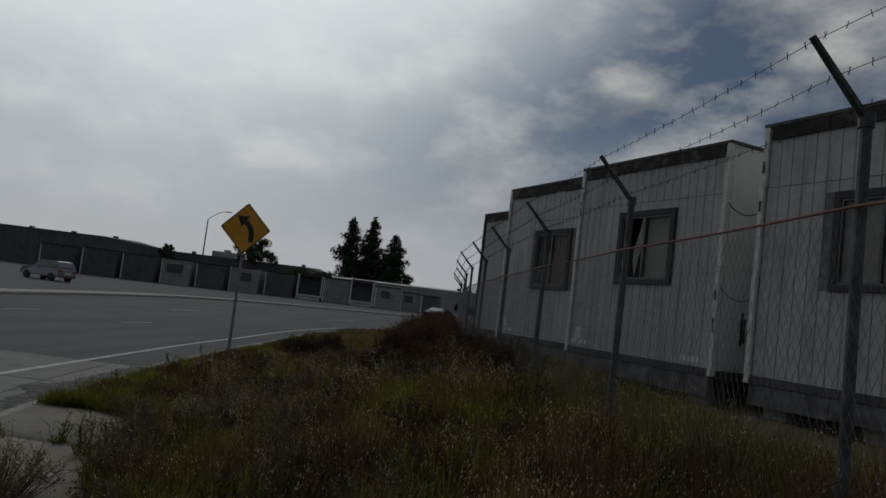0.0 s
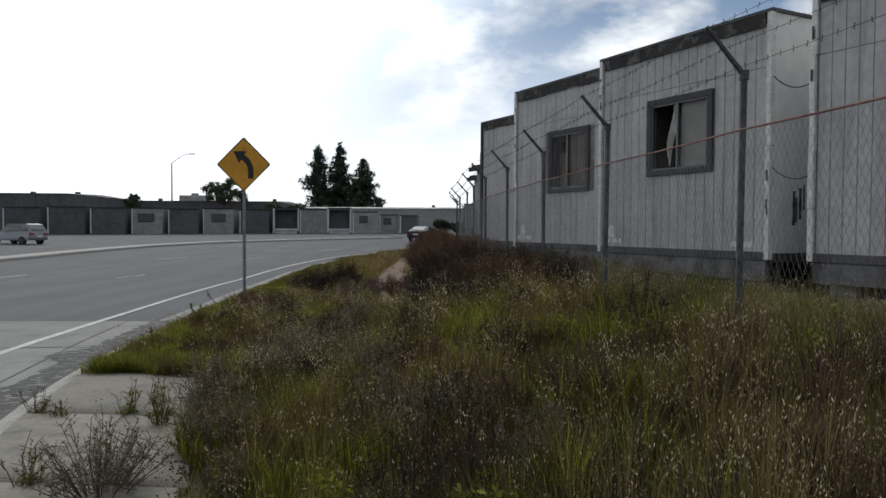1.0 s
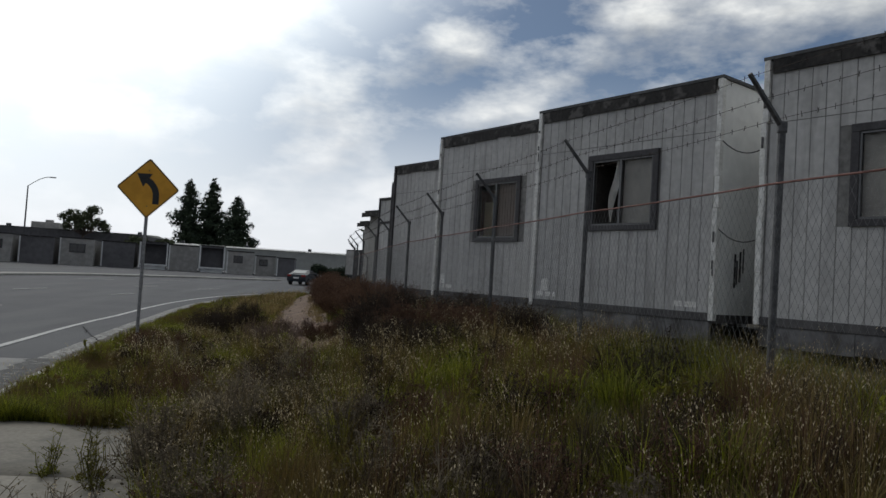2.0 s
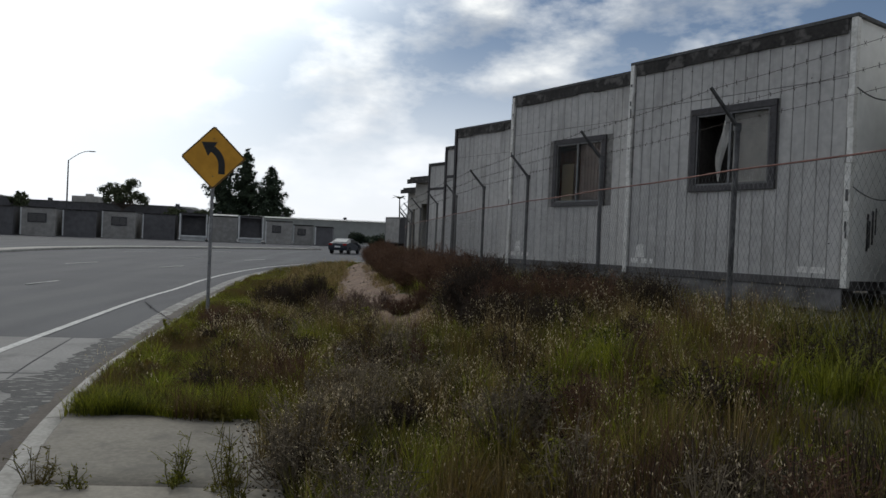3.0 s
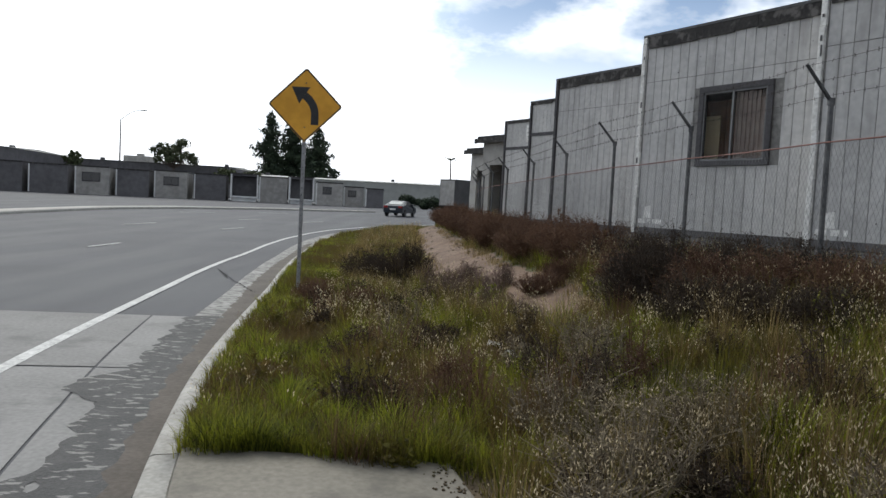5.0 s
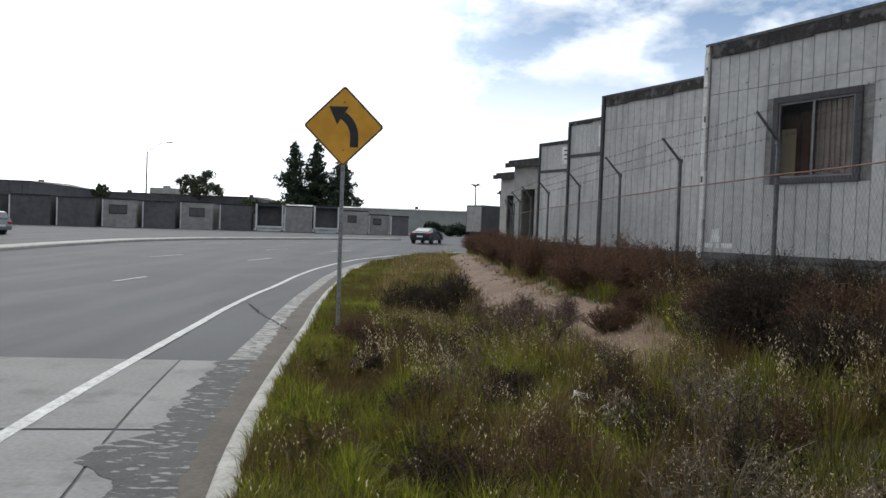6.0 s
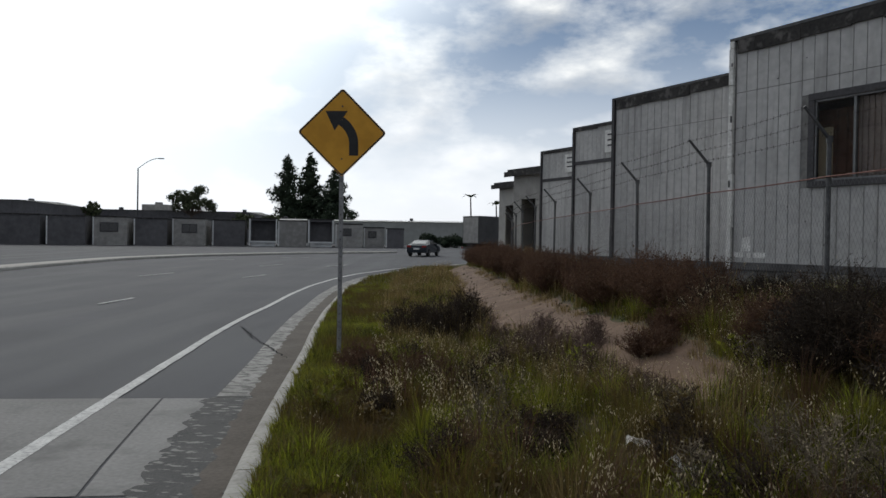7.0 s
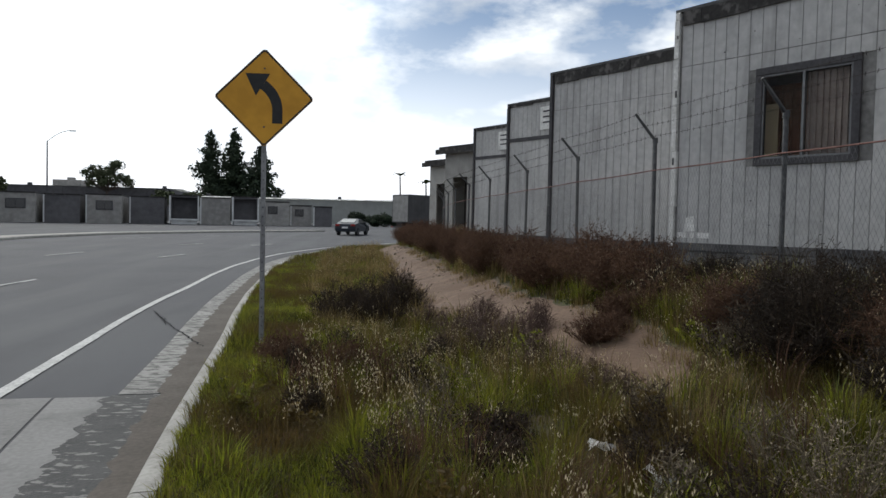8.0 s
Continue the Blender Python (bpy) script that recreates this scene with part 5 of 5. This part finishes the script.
tussocks("brown_tussocks", x, y, 70, 0.46, 0.16, 0.005, M_BROWNWEED, "brown withered weed tufts with pale seeds", (0.1, 0.7), 0.08, 0.12, 0.009)
x, y = scatter(500, 19.0, 46.0, 1.5, power=1.3)
tussocks("dry_tussocks", x, y, 40, 0.48, 0.2, 0.009, M_DRY, "straw-coloured tufts farther along the fence", (0.1, 0.6), 0.1, 0.1, 0.014)
y = RNG.uniform(2.6, 7.6, 190)
x = fence_x(y) - RNG.uniform(0.0, 1.0, 190) ** 0.8 * np.interp(y, [2.6, 7.6], [2.2, 3.6])
tussocks("brown_tussocks", x, y, 70, 0.44, 0.17, 0.006, M_DARKWEED, "dark brown withered weeds with pale seeds", (0.1, 0.7), 0.07, 0.12, 0.009)
# between the fence and the trailers
y = RNG.uniform(5, 30, 700)
x = fence_x(y) + RNG.uniform(-0.4, 2.2, 700)
tussocks("fence_tussocks", x, y, 60, 0.33, 0.2, 0.008, M_GRASS, "tall rank grass at the foot of the fence", seed=0.03, size=0.012)
y = RNG.uniform(14.4, 34, 260)
side = RNG.uniform(0, 1, 260) < 0.5
x = np.where(side, np.interp(y, PATH_Y, PATH_L) - RNG.uniform(-0.25, 0.3, 260), np.interp(y, PATH_Y, PATH_R) + RNG.uniform(-0.35, 0.3, 260))
ok0 = in_bare
in_bare = lambda a, b: np.zeros(np.shape(a), bool)
tussocks("edge_tussocks", x, y, 26, 0.20, 0.12, 0.007, M_DRY, "dry tufts creeping over the edges of the sandy path", (0.2, 0.9), 0.06)
in_bare = ok0
x, y = scatter(240, 6.5, 15.0, 2.2, -0.6)
blades("dry_stalks", x, y, RNG.uniform(0.40, 0.78, len(x)), RNG.uniform(0.003, 0.0055, len(x)), RNG.uniform(0.3, 0.9, len(x)), M_DRY, "long bleached stalks leaning through the grass", 0.5)
# wild oats: pale bent stalks, spikelets hanging along the upper third
def oats(x, y, h, label, size=0.013):
    n = len(x)
    a = RNG.uniform(-0.9, 0.9, n) + 2.6
    lean = RNG.uniform(0.15, 0.55, n)
    blades("wild_oats", x, y, h, RNG.uniform(0.0028, 0.0045, n), lean, M_DRY, label, 0.62, 1.0, 0.0, a)
    per = 13
    f = np.tile(np.linspace(0.66, 1.0, per), n)
    g = (f - 0.62) / 0.38
    X, Y, H, A, Ln = (np.repeat(v, per) for v in (x, y, h, a, lean))
    run_out = (0.3 + 0.7 * g) * Ln * H
    P = np.stack([X + np.cos(A) * run_out, Y + np.sin(A) * run_out, ground_z(X, Y) + H * (0.62 + g * (0.38 - 0.25 * Ln))], -1)
    P += RNG.normal(0, 0.016, P.shape)
    seeds("oat_heads", P, 1, 0.03, size, M_SEED, "pale hanging spikelets of wild oats")


x, y = scatter(400, 8.5, 17.0, 0.5, -0.3)
q = patch(x, y, 0.9, 21.0)
x, y = x[q > 0.5], y[q > 0.5]
oats(x, y, RNG.uniform(0.34, 0.66, len(x)), "tall thin wild oats with pale heads")
x, y = scatter(520, 6.0, 15.0, 2.2, -0.2)
q = patch(x, y, 0.8, 33.0)
x, y = x[q > 0.62], y[q > 0.62]
oats(x, y, RNG.uniform(0.34, 0.62, len(x)), "straw-pale wild oats over the bank", 0.012)
# denser stands of tall oats with heavy pale heads
STANDS = ((-4.0, 17.4), (-3.3, 17.5), (-3.2, 14.1), (-3.0, 14.2), (-3.7, 14.7), (-3.7, 15.5), (-3.4, 15.2), (-1.8, 12.1), (-1.2, 13.8), (0.3, 12.3), (0.4, 10.1), (-0.5, 8.9), (-1.3, 9.3), (-1.4, 9.6), (-0.4, 12.4))
cx, cy = np.array([p[0] for p in STANDS for _ in range(8)]), np.array([p[1] for p in STANDS for _ in range(8)])
x, y = cx + RNG.normal(0, 0.13, len(cx)), cy + RNG.normal(0, 0.13, len(cx))
oats(x, y, RNG.uniform(0.38, 0.66, len(x)), "stands of tall wild oats with heavy pale heads", 0.0155)
y = RNG.uniform(9.0, 21.0, 70)
x = fence_x(y) + RNG.uniform(-1.2, 0.2, 70)
oats(x, y, RNG.uniform(0.4, 0.62, 70), "pale wild oats along the foot of the fence", 0.015)


def shrub(x, y, r, h, mat, label, stems=60, twigs=9, leaves=1500, leaf=0.012, specks=0, kind="shrub"):
    """A wiry weed bush: stems from the root, twigs along them, small dry leaves."""
    z = float(ground_z(x, y)) - 0.02
    t = thing(kind, pose(x, y, z), label, "shrub", "weed shrubs")
    a = RNG.uniform(0, 2 * np.pi, stems)
    f = RNG.uniform(0.1, 1, stems) ** 0.7
    b0 = np.stack([np.cos(a) * r * 0.25 * f, np.sin(a) * r * 0.25 * f, np.zeros(stems)], -1)
    b1 = np.stack([np.cos(a) * r * f, np.sin(a) * r * f, h * (1.05 - 0.5 * f * f) * RNG.uniform(0.65, 1.1, stems)], -1)
    A, B, W = [b0], [b0 * 0.4 + b1 * 0.6 + RNG.normal(0, 0.02, b0.shape)], [np.full(stems, 0.006)]
    A.append(B[0]); B.append(b1); W.append(np.full(stems, 0.004))
    q = np.repeat(np.arange(stems), twigs)
    u = RNG.uniform(0.25, 1, len(q))[:, None]
    st = b0[q] * (1 - u) + b1[q] * u
    d = RNG.normal(size=(len(q), 3)) * np.array([1, 1, 0.5]) + np.array([0, 0, 0.75])
    d /= np.linalg.norm(d, axis=1, keepdims=True)
    en = st + d * (h * RNG.uniform(0.10, 0.30, len(q)))[:, None]
    A.append(st); B.append(en); W.append(np.full(len(q), 0.0028))
    A, B, W = np.concatenate(A), np.concatenate(B), np.concatenate(W)[:, None]
    ax = B - A
    e = np.cross(ax, RNG.normal(size=ax.shape))
    e /= np.linalg.norm(e, axis=1, keepdims=True) + 1e-9
    g = np.cross(ax, e)
    g /= np.linalg.norm(g, axis=1, keepdims=True) + 1e-9
    ring = [e, -0.5 * e + 0.866 * g, -0.5 * e - 0.866 * g]
    V = np.stack([A + k * W for k in ring] + [B + k * W * 0.6 for k in ring], 1).reshape(-1, 3)
    i = np.arange(len(A)) * 6
    mesh_np("brushwood", V, np.concatenate([np.stack([i + p, i + s, i + s + 3, i + p + 3], 1) for p, s in ((0, 1), (1, 2), (2, 0))]), np.zeros((0, 3)), mat, t)
    for nm, cnt, sz, mt in (("foliage", leaves, leaf, mat), ("seed_fluff", specks, 0.007, M_SEED)):
        if not cnt:
            continue
        k = RNG.integers(0, len(st), cnt)
        w = RNG.uniform(0.1, 1.05, cnt)[:, None]
        c = st[k] * (1 - w) + en[k] * w + RNG.normal(0, 0.012, (cnt, 3))
        if nm == "seed_fluff":
            c[:, 2] += h * 0.06
        a1 = RNG.normal(size=(cnt, 3))
        a1 /= np.linalg.norm(a1, axis=1, keepdims=True)
        b2 = np.cross(a1, RNG.normal(size=(cnt, 3)))
        b2 /= np.linalg.norm(b2, axis=1, keepdims=True) + 1e-9
        s = (sz * RNG.uniform(0.5, 1.5, cnt))[:, None]
        V = np.stack([c - a1 * s, c + b2 * s * 0.45, c + a1 * s, c - b2 * s * 0.45], 1).reshape(-1, 3)
        i = np.arange(cnt) * 4
        sub = mesh_np(nm, V, np.stack([i, i + 1, i + 2, i + 3], 1), np.zeros((0, 3)), mt, t)
        tagged(sub, kind="stuff")
    return t


M_YOUNG = material("young_grass", (0.075, 0.095, 0.006), (0.27, 0.30, 0.03), 0.6, grain=3, stain=0.8, bump=0, island=0.3, trans=0.5)
M_PURPLE = material("purplish_dead_weed", (0.07, 0.044, 0.036), (0.16, 0.105, 0.09), 0.9, grain=4, stain=1, bump=0, island=0.35, trans=0.2)
GREY = "grey wiry dead weed dotted with pale seeds"
for x, y, r, h in ((-1.75, 8.6, 0.42, 0.62), (-1.35, 9.6, 0.55, 0.66), (-1.5, 10.8, 0.55, 0.6), (-0.7, 10.2, 0.5, 0.55), (-1.2, 7.4, 0.45, 0.6), (-1.7, 6.5, 0.5, 0.55), (-0.2, 9.0, 0.45, 0.5), (-0.9, 12.2, 0.55, 0.5), (-2.1, 5.4, 0.4, 0.5)):
    shrub(x, y, r, h, M_GREYWEED, GREY, 60, 10, 1500, 0.010, 700)
BROWN = "reddish-brown dried weed clump along the sandy path"
for k in range(25):
    y = 18.2 + k * 1.1
    x = float(np.interp(y, PATH_Y, PATH_R)) + 0.42 + 0.2 * math.sin(k * 2.1)
    shrub(x, y, 0.68 + 0.12 * math.sin(k * 1.3), 0.78 + 0.12 * math.sin(k * 1.7), M_BROWNWEED, BROWN, 90, 15, 8000, 0.014)
for x, y, r, h in ((0.8, 19.6, 0.7, 0.7), (0.5, 21.6, 0.7, 0.75), (0.1, 24.0, 0.7, 0.7), (-0.2, 27.5, 0.8, 0.7), (-0.6, 31.0, 0.8, 0.75)):
    shrub(x, y, r, h, M_BROWNWEED, "reddish-brown dried weed clump before the fence", 80, 14, 6000, 0.014)
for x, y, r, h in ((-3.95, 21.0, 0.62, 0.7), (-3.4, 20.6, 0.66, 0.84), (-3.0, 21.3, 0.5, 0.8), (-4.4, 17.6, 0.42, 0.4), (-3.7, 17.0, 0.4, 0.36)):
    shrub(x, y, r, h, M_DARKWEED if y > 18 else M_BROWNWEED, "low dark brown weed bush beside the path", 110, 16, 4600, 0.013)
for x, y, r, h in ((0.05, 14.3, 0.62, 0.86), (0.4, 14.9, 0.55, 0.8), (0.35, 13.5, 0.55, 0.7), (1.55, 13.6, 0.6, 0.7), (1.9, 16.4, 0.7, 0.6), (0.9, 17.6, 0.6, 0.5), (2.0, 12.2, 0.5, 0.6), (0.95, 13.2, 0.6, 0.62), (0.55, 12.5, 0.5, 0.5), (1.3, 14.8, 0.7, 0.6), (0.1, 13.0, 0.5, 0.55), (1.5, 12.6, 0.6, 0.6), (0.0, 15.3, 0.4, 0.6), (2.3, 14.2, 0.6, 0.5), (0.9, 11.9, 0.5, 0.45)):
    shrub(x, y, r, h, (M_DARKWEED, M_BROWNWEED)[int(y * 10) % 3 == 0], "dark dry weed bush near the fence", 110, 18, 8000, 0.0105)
for x, y, r, h in ((-0.98, 16.5, 0.36, 0.36), (-0.72, 16.75, 0.3, 0.3), (-0.5, 17.3, 0.3, 0.35)):
    shrub(x, y, r, h, M_BROWNWEED, "small brown weed growing on the sandy patch", 70, 14, 1800, 0.011)
for x, y, r, h in ((-1.95, 17.7, 0.42, 0.58), (-1.6, 17.2, 0.36, 0.5), (-2.35, 18.2, 0.4, 0.5), (-1.75, 16.3, 0.36, 0.42), (-1.35, 14.6, 0.3, 0.34), (-2.6, 19.3, 0.35, 0.5), (-2.1, 17.0, 0.4, 0.5), (-1.3, 17.9, 0.25, 0.42), (-1.9, 18.8, 0.3, 0.5), (-1.45, 15.6, 0.3, 0.3), (-2.5, 17.5, 0.35, 0.4)):
    shrub(x, y, r, h, M_PURPLE, "wiry purplish-brown weed at the foot of the sandy patch", 44, 11, 700, 0.010, 260)
# weeds in the slab joints
for x, y, r, h in ((-3.45, 8.5, 0.16, 0.26), (-3.15, 8.42, 0.1, 0.16), (-2.55, 8.55, 0.17, 0.34), (-2.2, 8.5, 0.22, 0.36), (-2.05, 8.2, 0.2, 0.3), (-2.3, 6.6, 0.18, 0.3)):
    shrub(x, y, r * 1.1, h * 1.4, M_GRASS, "spindly green weed in a joint of the pavement slabs", 9, 6, 150, 0.010, kind="weed")
    shrub(x + 0.02, y, r * 0.7, h * 0.4, M_LUSH, "low green leaves in a joint of the pavement slabs", 14, 6, 260, 0.012, kind="weed")

# small leaves of low herbs filling the sward
for count, y0, y1, top, size, mat, label in ((46000, 8.2, 17.0, 0.17, 0.011, M_LUSH, "small green leaves of low herbs in the sward"), (30000, 8.2, 17.0, 0.22, 0.009, M_BROWNWEED, "small withered brown leaves in the sward"),
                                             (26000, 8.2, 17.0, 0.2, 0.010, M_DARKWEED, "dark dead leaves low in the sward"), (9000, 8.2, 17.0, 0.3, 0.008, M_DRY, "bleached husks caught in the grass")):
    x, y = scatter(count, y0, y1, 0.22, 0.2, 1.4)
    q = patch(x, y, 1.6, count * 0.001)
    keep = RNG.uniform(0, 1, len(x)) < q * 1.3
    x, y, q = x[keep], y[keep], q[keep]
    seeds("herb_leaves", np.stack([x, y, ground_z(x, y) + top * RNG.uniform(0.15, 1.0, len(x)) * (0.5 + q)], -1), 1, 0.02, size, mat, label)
# short stems with dark narrow heads among the kerbside grass
x, y = scatter(900, 9.5, 16.0, 0.25, -3.2, 1.5)
tips = blades("foxtail", x, y, RNG.uniform(0.2, 0.38, len(x)), RNG.uniform(0.002, 0.004, len(x)), RNG.uniform(0.05, 0.4, len(x)), M_DRY, "short stems with narrow brown heads beside the kerb", 0.6)
seeds("foxtail_heads", tips, 4, 0.06, 0.012, M_BROWNWEED, "narrow brown heads of short grass")

# broad-leaved green weeds among the grass
x, y = scatter(70, 5.0, 19.0, 0.6, 0.2)
for k in range(len(x)):
    shrub(float(x[k]), float(y[k]), RNG.uniform(0.14, 0.3), RNG.uniform(0.2, 0.42), M_LUSH, "leafy green weed among the dry grass", 12, 7, 320, 0.024, kind="weed")
x, y = scatter(46, 4.0, 20.0, 1.8, 0.2)
for k in range(len(x)):
    shrub(float(x[k]), float(y[k]), RNG.uniform(0.2, 0.42), RNG.uniform(0.35, 0.62), (M_BROWNWEED, M_DARKWEED, M_GREYWEED)[k % 3], "withered brown weed standing in the grass", 22, 9, 700, 0.011, kind="weed")

# low dark weeds put shade between clumps into colour; bright young clumps beside them
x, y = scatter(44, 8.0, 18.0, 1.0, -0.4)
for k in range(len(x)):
    shrub(float(x[k]), float(y[k]), RNG.uniform(0.22, 0.42), RNG.uniform(0.25, 0.42), M_DARKWEED, "low weed tangle, dark to stand for shade between grass clumps", 46, 10, 1500, 0.012, kind="weed")
x, y = scatter(110, 8.0, 18.0, 0.5, -0.4)
tussocks("young_tussocks", x, y, 90, 0.27, 0.18, 0.009, M_YOUNG, "bright yellow-green young grass clumps", (0.2, 0.8))

x, y = scatter(90, 10.4, 14.5, 0.3, -4.2, 1.3)
tussocks("young_tussocks", x, y, 90, 0.18, 0.16, 0.008, M_YOUNG, "bright yellow-green young grass beside the kerb", (0.2, 0.8))
x = RNG.uniform(-4.0, -2.25, 46)
y = np.full(46, 10.45) + RNG.uniform(0, 0.12, 46)
tussocks("slab_edge_tussocks", x, y, 60, 0.27, 0.12, 0.007, M_LUSH, "thick green grass crowding the edge of the slab")
n = 900
cy = RNG.uniform(5.0, 10.3, n)
cx = kerb_x(cy) + 1.95 + RNG.normal(0, 0.10, n)
cs = RNG.uniform(0.004, 0.016, n)
octa = np.array([(1, 0, 0), (0, 1, 0), (-1, 0, 0), (0, -1, 0), (0, 0, 0.8), (0, 0, -0.8)])
V = np.stack([cx, cy, road_z(cx, cy) + 0.18], -1)[:, None] + octa[None] * cs[:, None, None] * RNG.uniform(0.6, 1.3, (n, 6, 1))
i = np.arange(n)[:, None] * 6
T = np.concatenate([i + np.array([t]) for t in ((0, 1, 4), (1, 2, 4), (2, 3, 4), (3, 0, 4), (1, 0, 5), (2, 1, 5), (3, 2, 5), (0, 3, 5))])
tagged(mesh_np("clods", V.reshape(-1, 3), np.zeros((0, 4)), T, M_SOIL), "dark earth clods spilling over the slab edge", "earth", kind="stuff")

# litter and stones
for x, y, s, turn in ((-1.63, 12.95, 0.12, 20), (-1.78, 13.64, 0.1, 80), (1.5, 13.1, 0.1, 140)):
    bm = bmesh.new()
    g = [[bm.verts.new((s * (i - 1.5) * 0.7 + 0.02 * math.sin(3 * j), s * (j - 1.5) * 0.6, 0.02 + s * 0.9 * abs(math.sin(1.3 * i + 2.1 * j)))) for i in range(4)] for j in range(4)]
    for j in range(3):
        for i in range(3):
            bm.faces.new((g[j][i], g[j][i + 1], g[j + 1][i + 1], g[j + 1][i]))
    bmesh.ops.solidify(bm, geom=bm.faces[:], thickness=0.003)
    ob = part("litter", bm, M_PAPER, None, "crumpled white scrap of plastic lying in the grass", "litter")
    ob.matrix_world = pose(x, y, float(ground_z(x, y)) + 0.02, 10, 15, turn)

n = 900
py = RNG.uniform(16.2, 40, n)
pu = RNG.uniform(0.05, 0.95, n)
px = np.interp(py, PATH_Y, PATH_L) * (1 - pu) + np.interp(py, PATH_Y, PATH_R) * pu
pz = ground_z(px, py) + 0.03
s = RNG.uniform(0.008, 0.035, n) * RNG.uniform(0.5, 1, n) * np.where(RNG.uniform(0, 1, n) < 0.06, 2.6, 1.0)
octa = np.array([(1, 0, 0), (0, 1, 0), (-1, 0, 0), (0, -1, 0), (0, 0, 0.7), (0, 0, -0.7)])
V = np.stack([px, py, pz], -1)[:, None] + octa[None] * s[:, None, None] * RNG.uniform(0.6, 1.3, (n, 6, 1))
i = np.arange(n)[:, None] * 6
T = np.concatenate([i + np.array([t]) for t in ((0, 1, 4), (1, 2, 4), (2, 3, 4), (3, 0, 4), (1, 0, 5), (2, 1, 5), (3, 2, 5), (0, 3, 5))])
tagged(mesh_np("pebbles", V.reshape(-1, 3), np.zeros((0, 4)), T, M_SOIL), "small dark clods and pebbles on the sandy path", "pebble", kind="stuff")
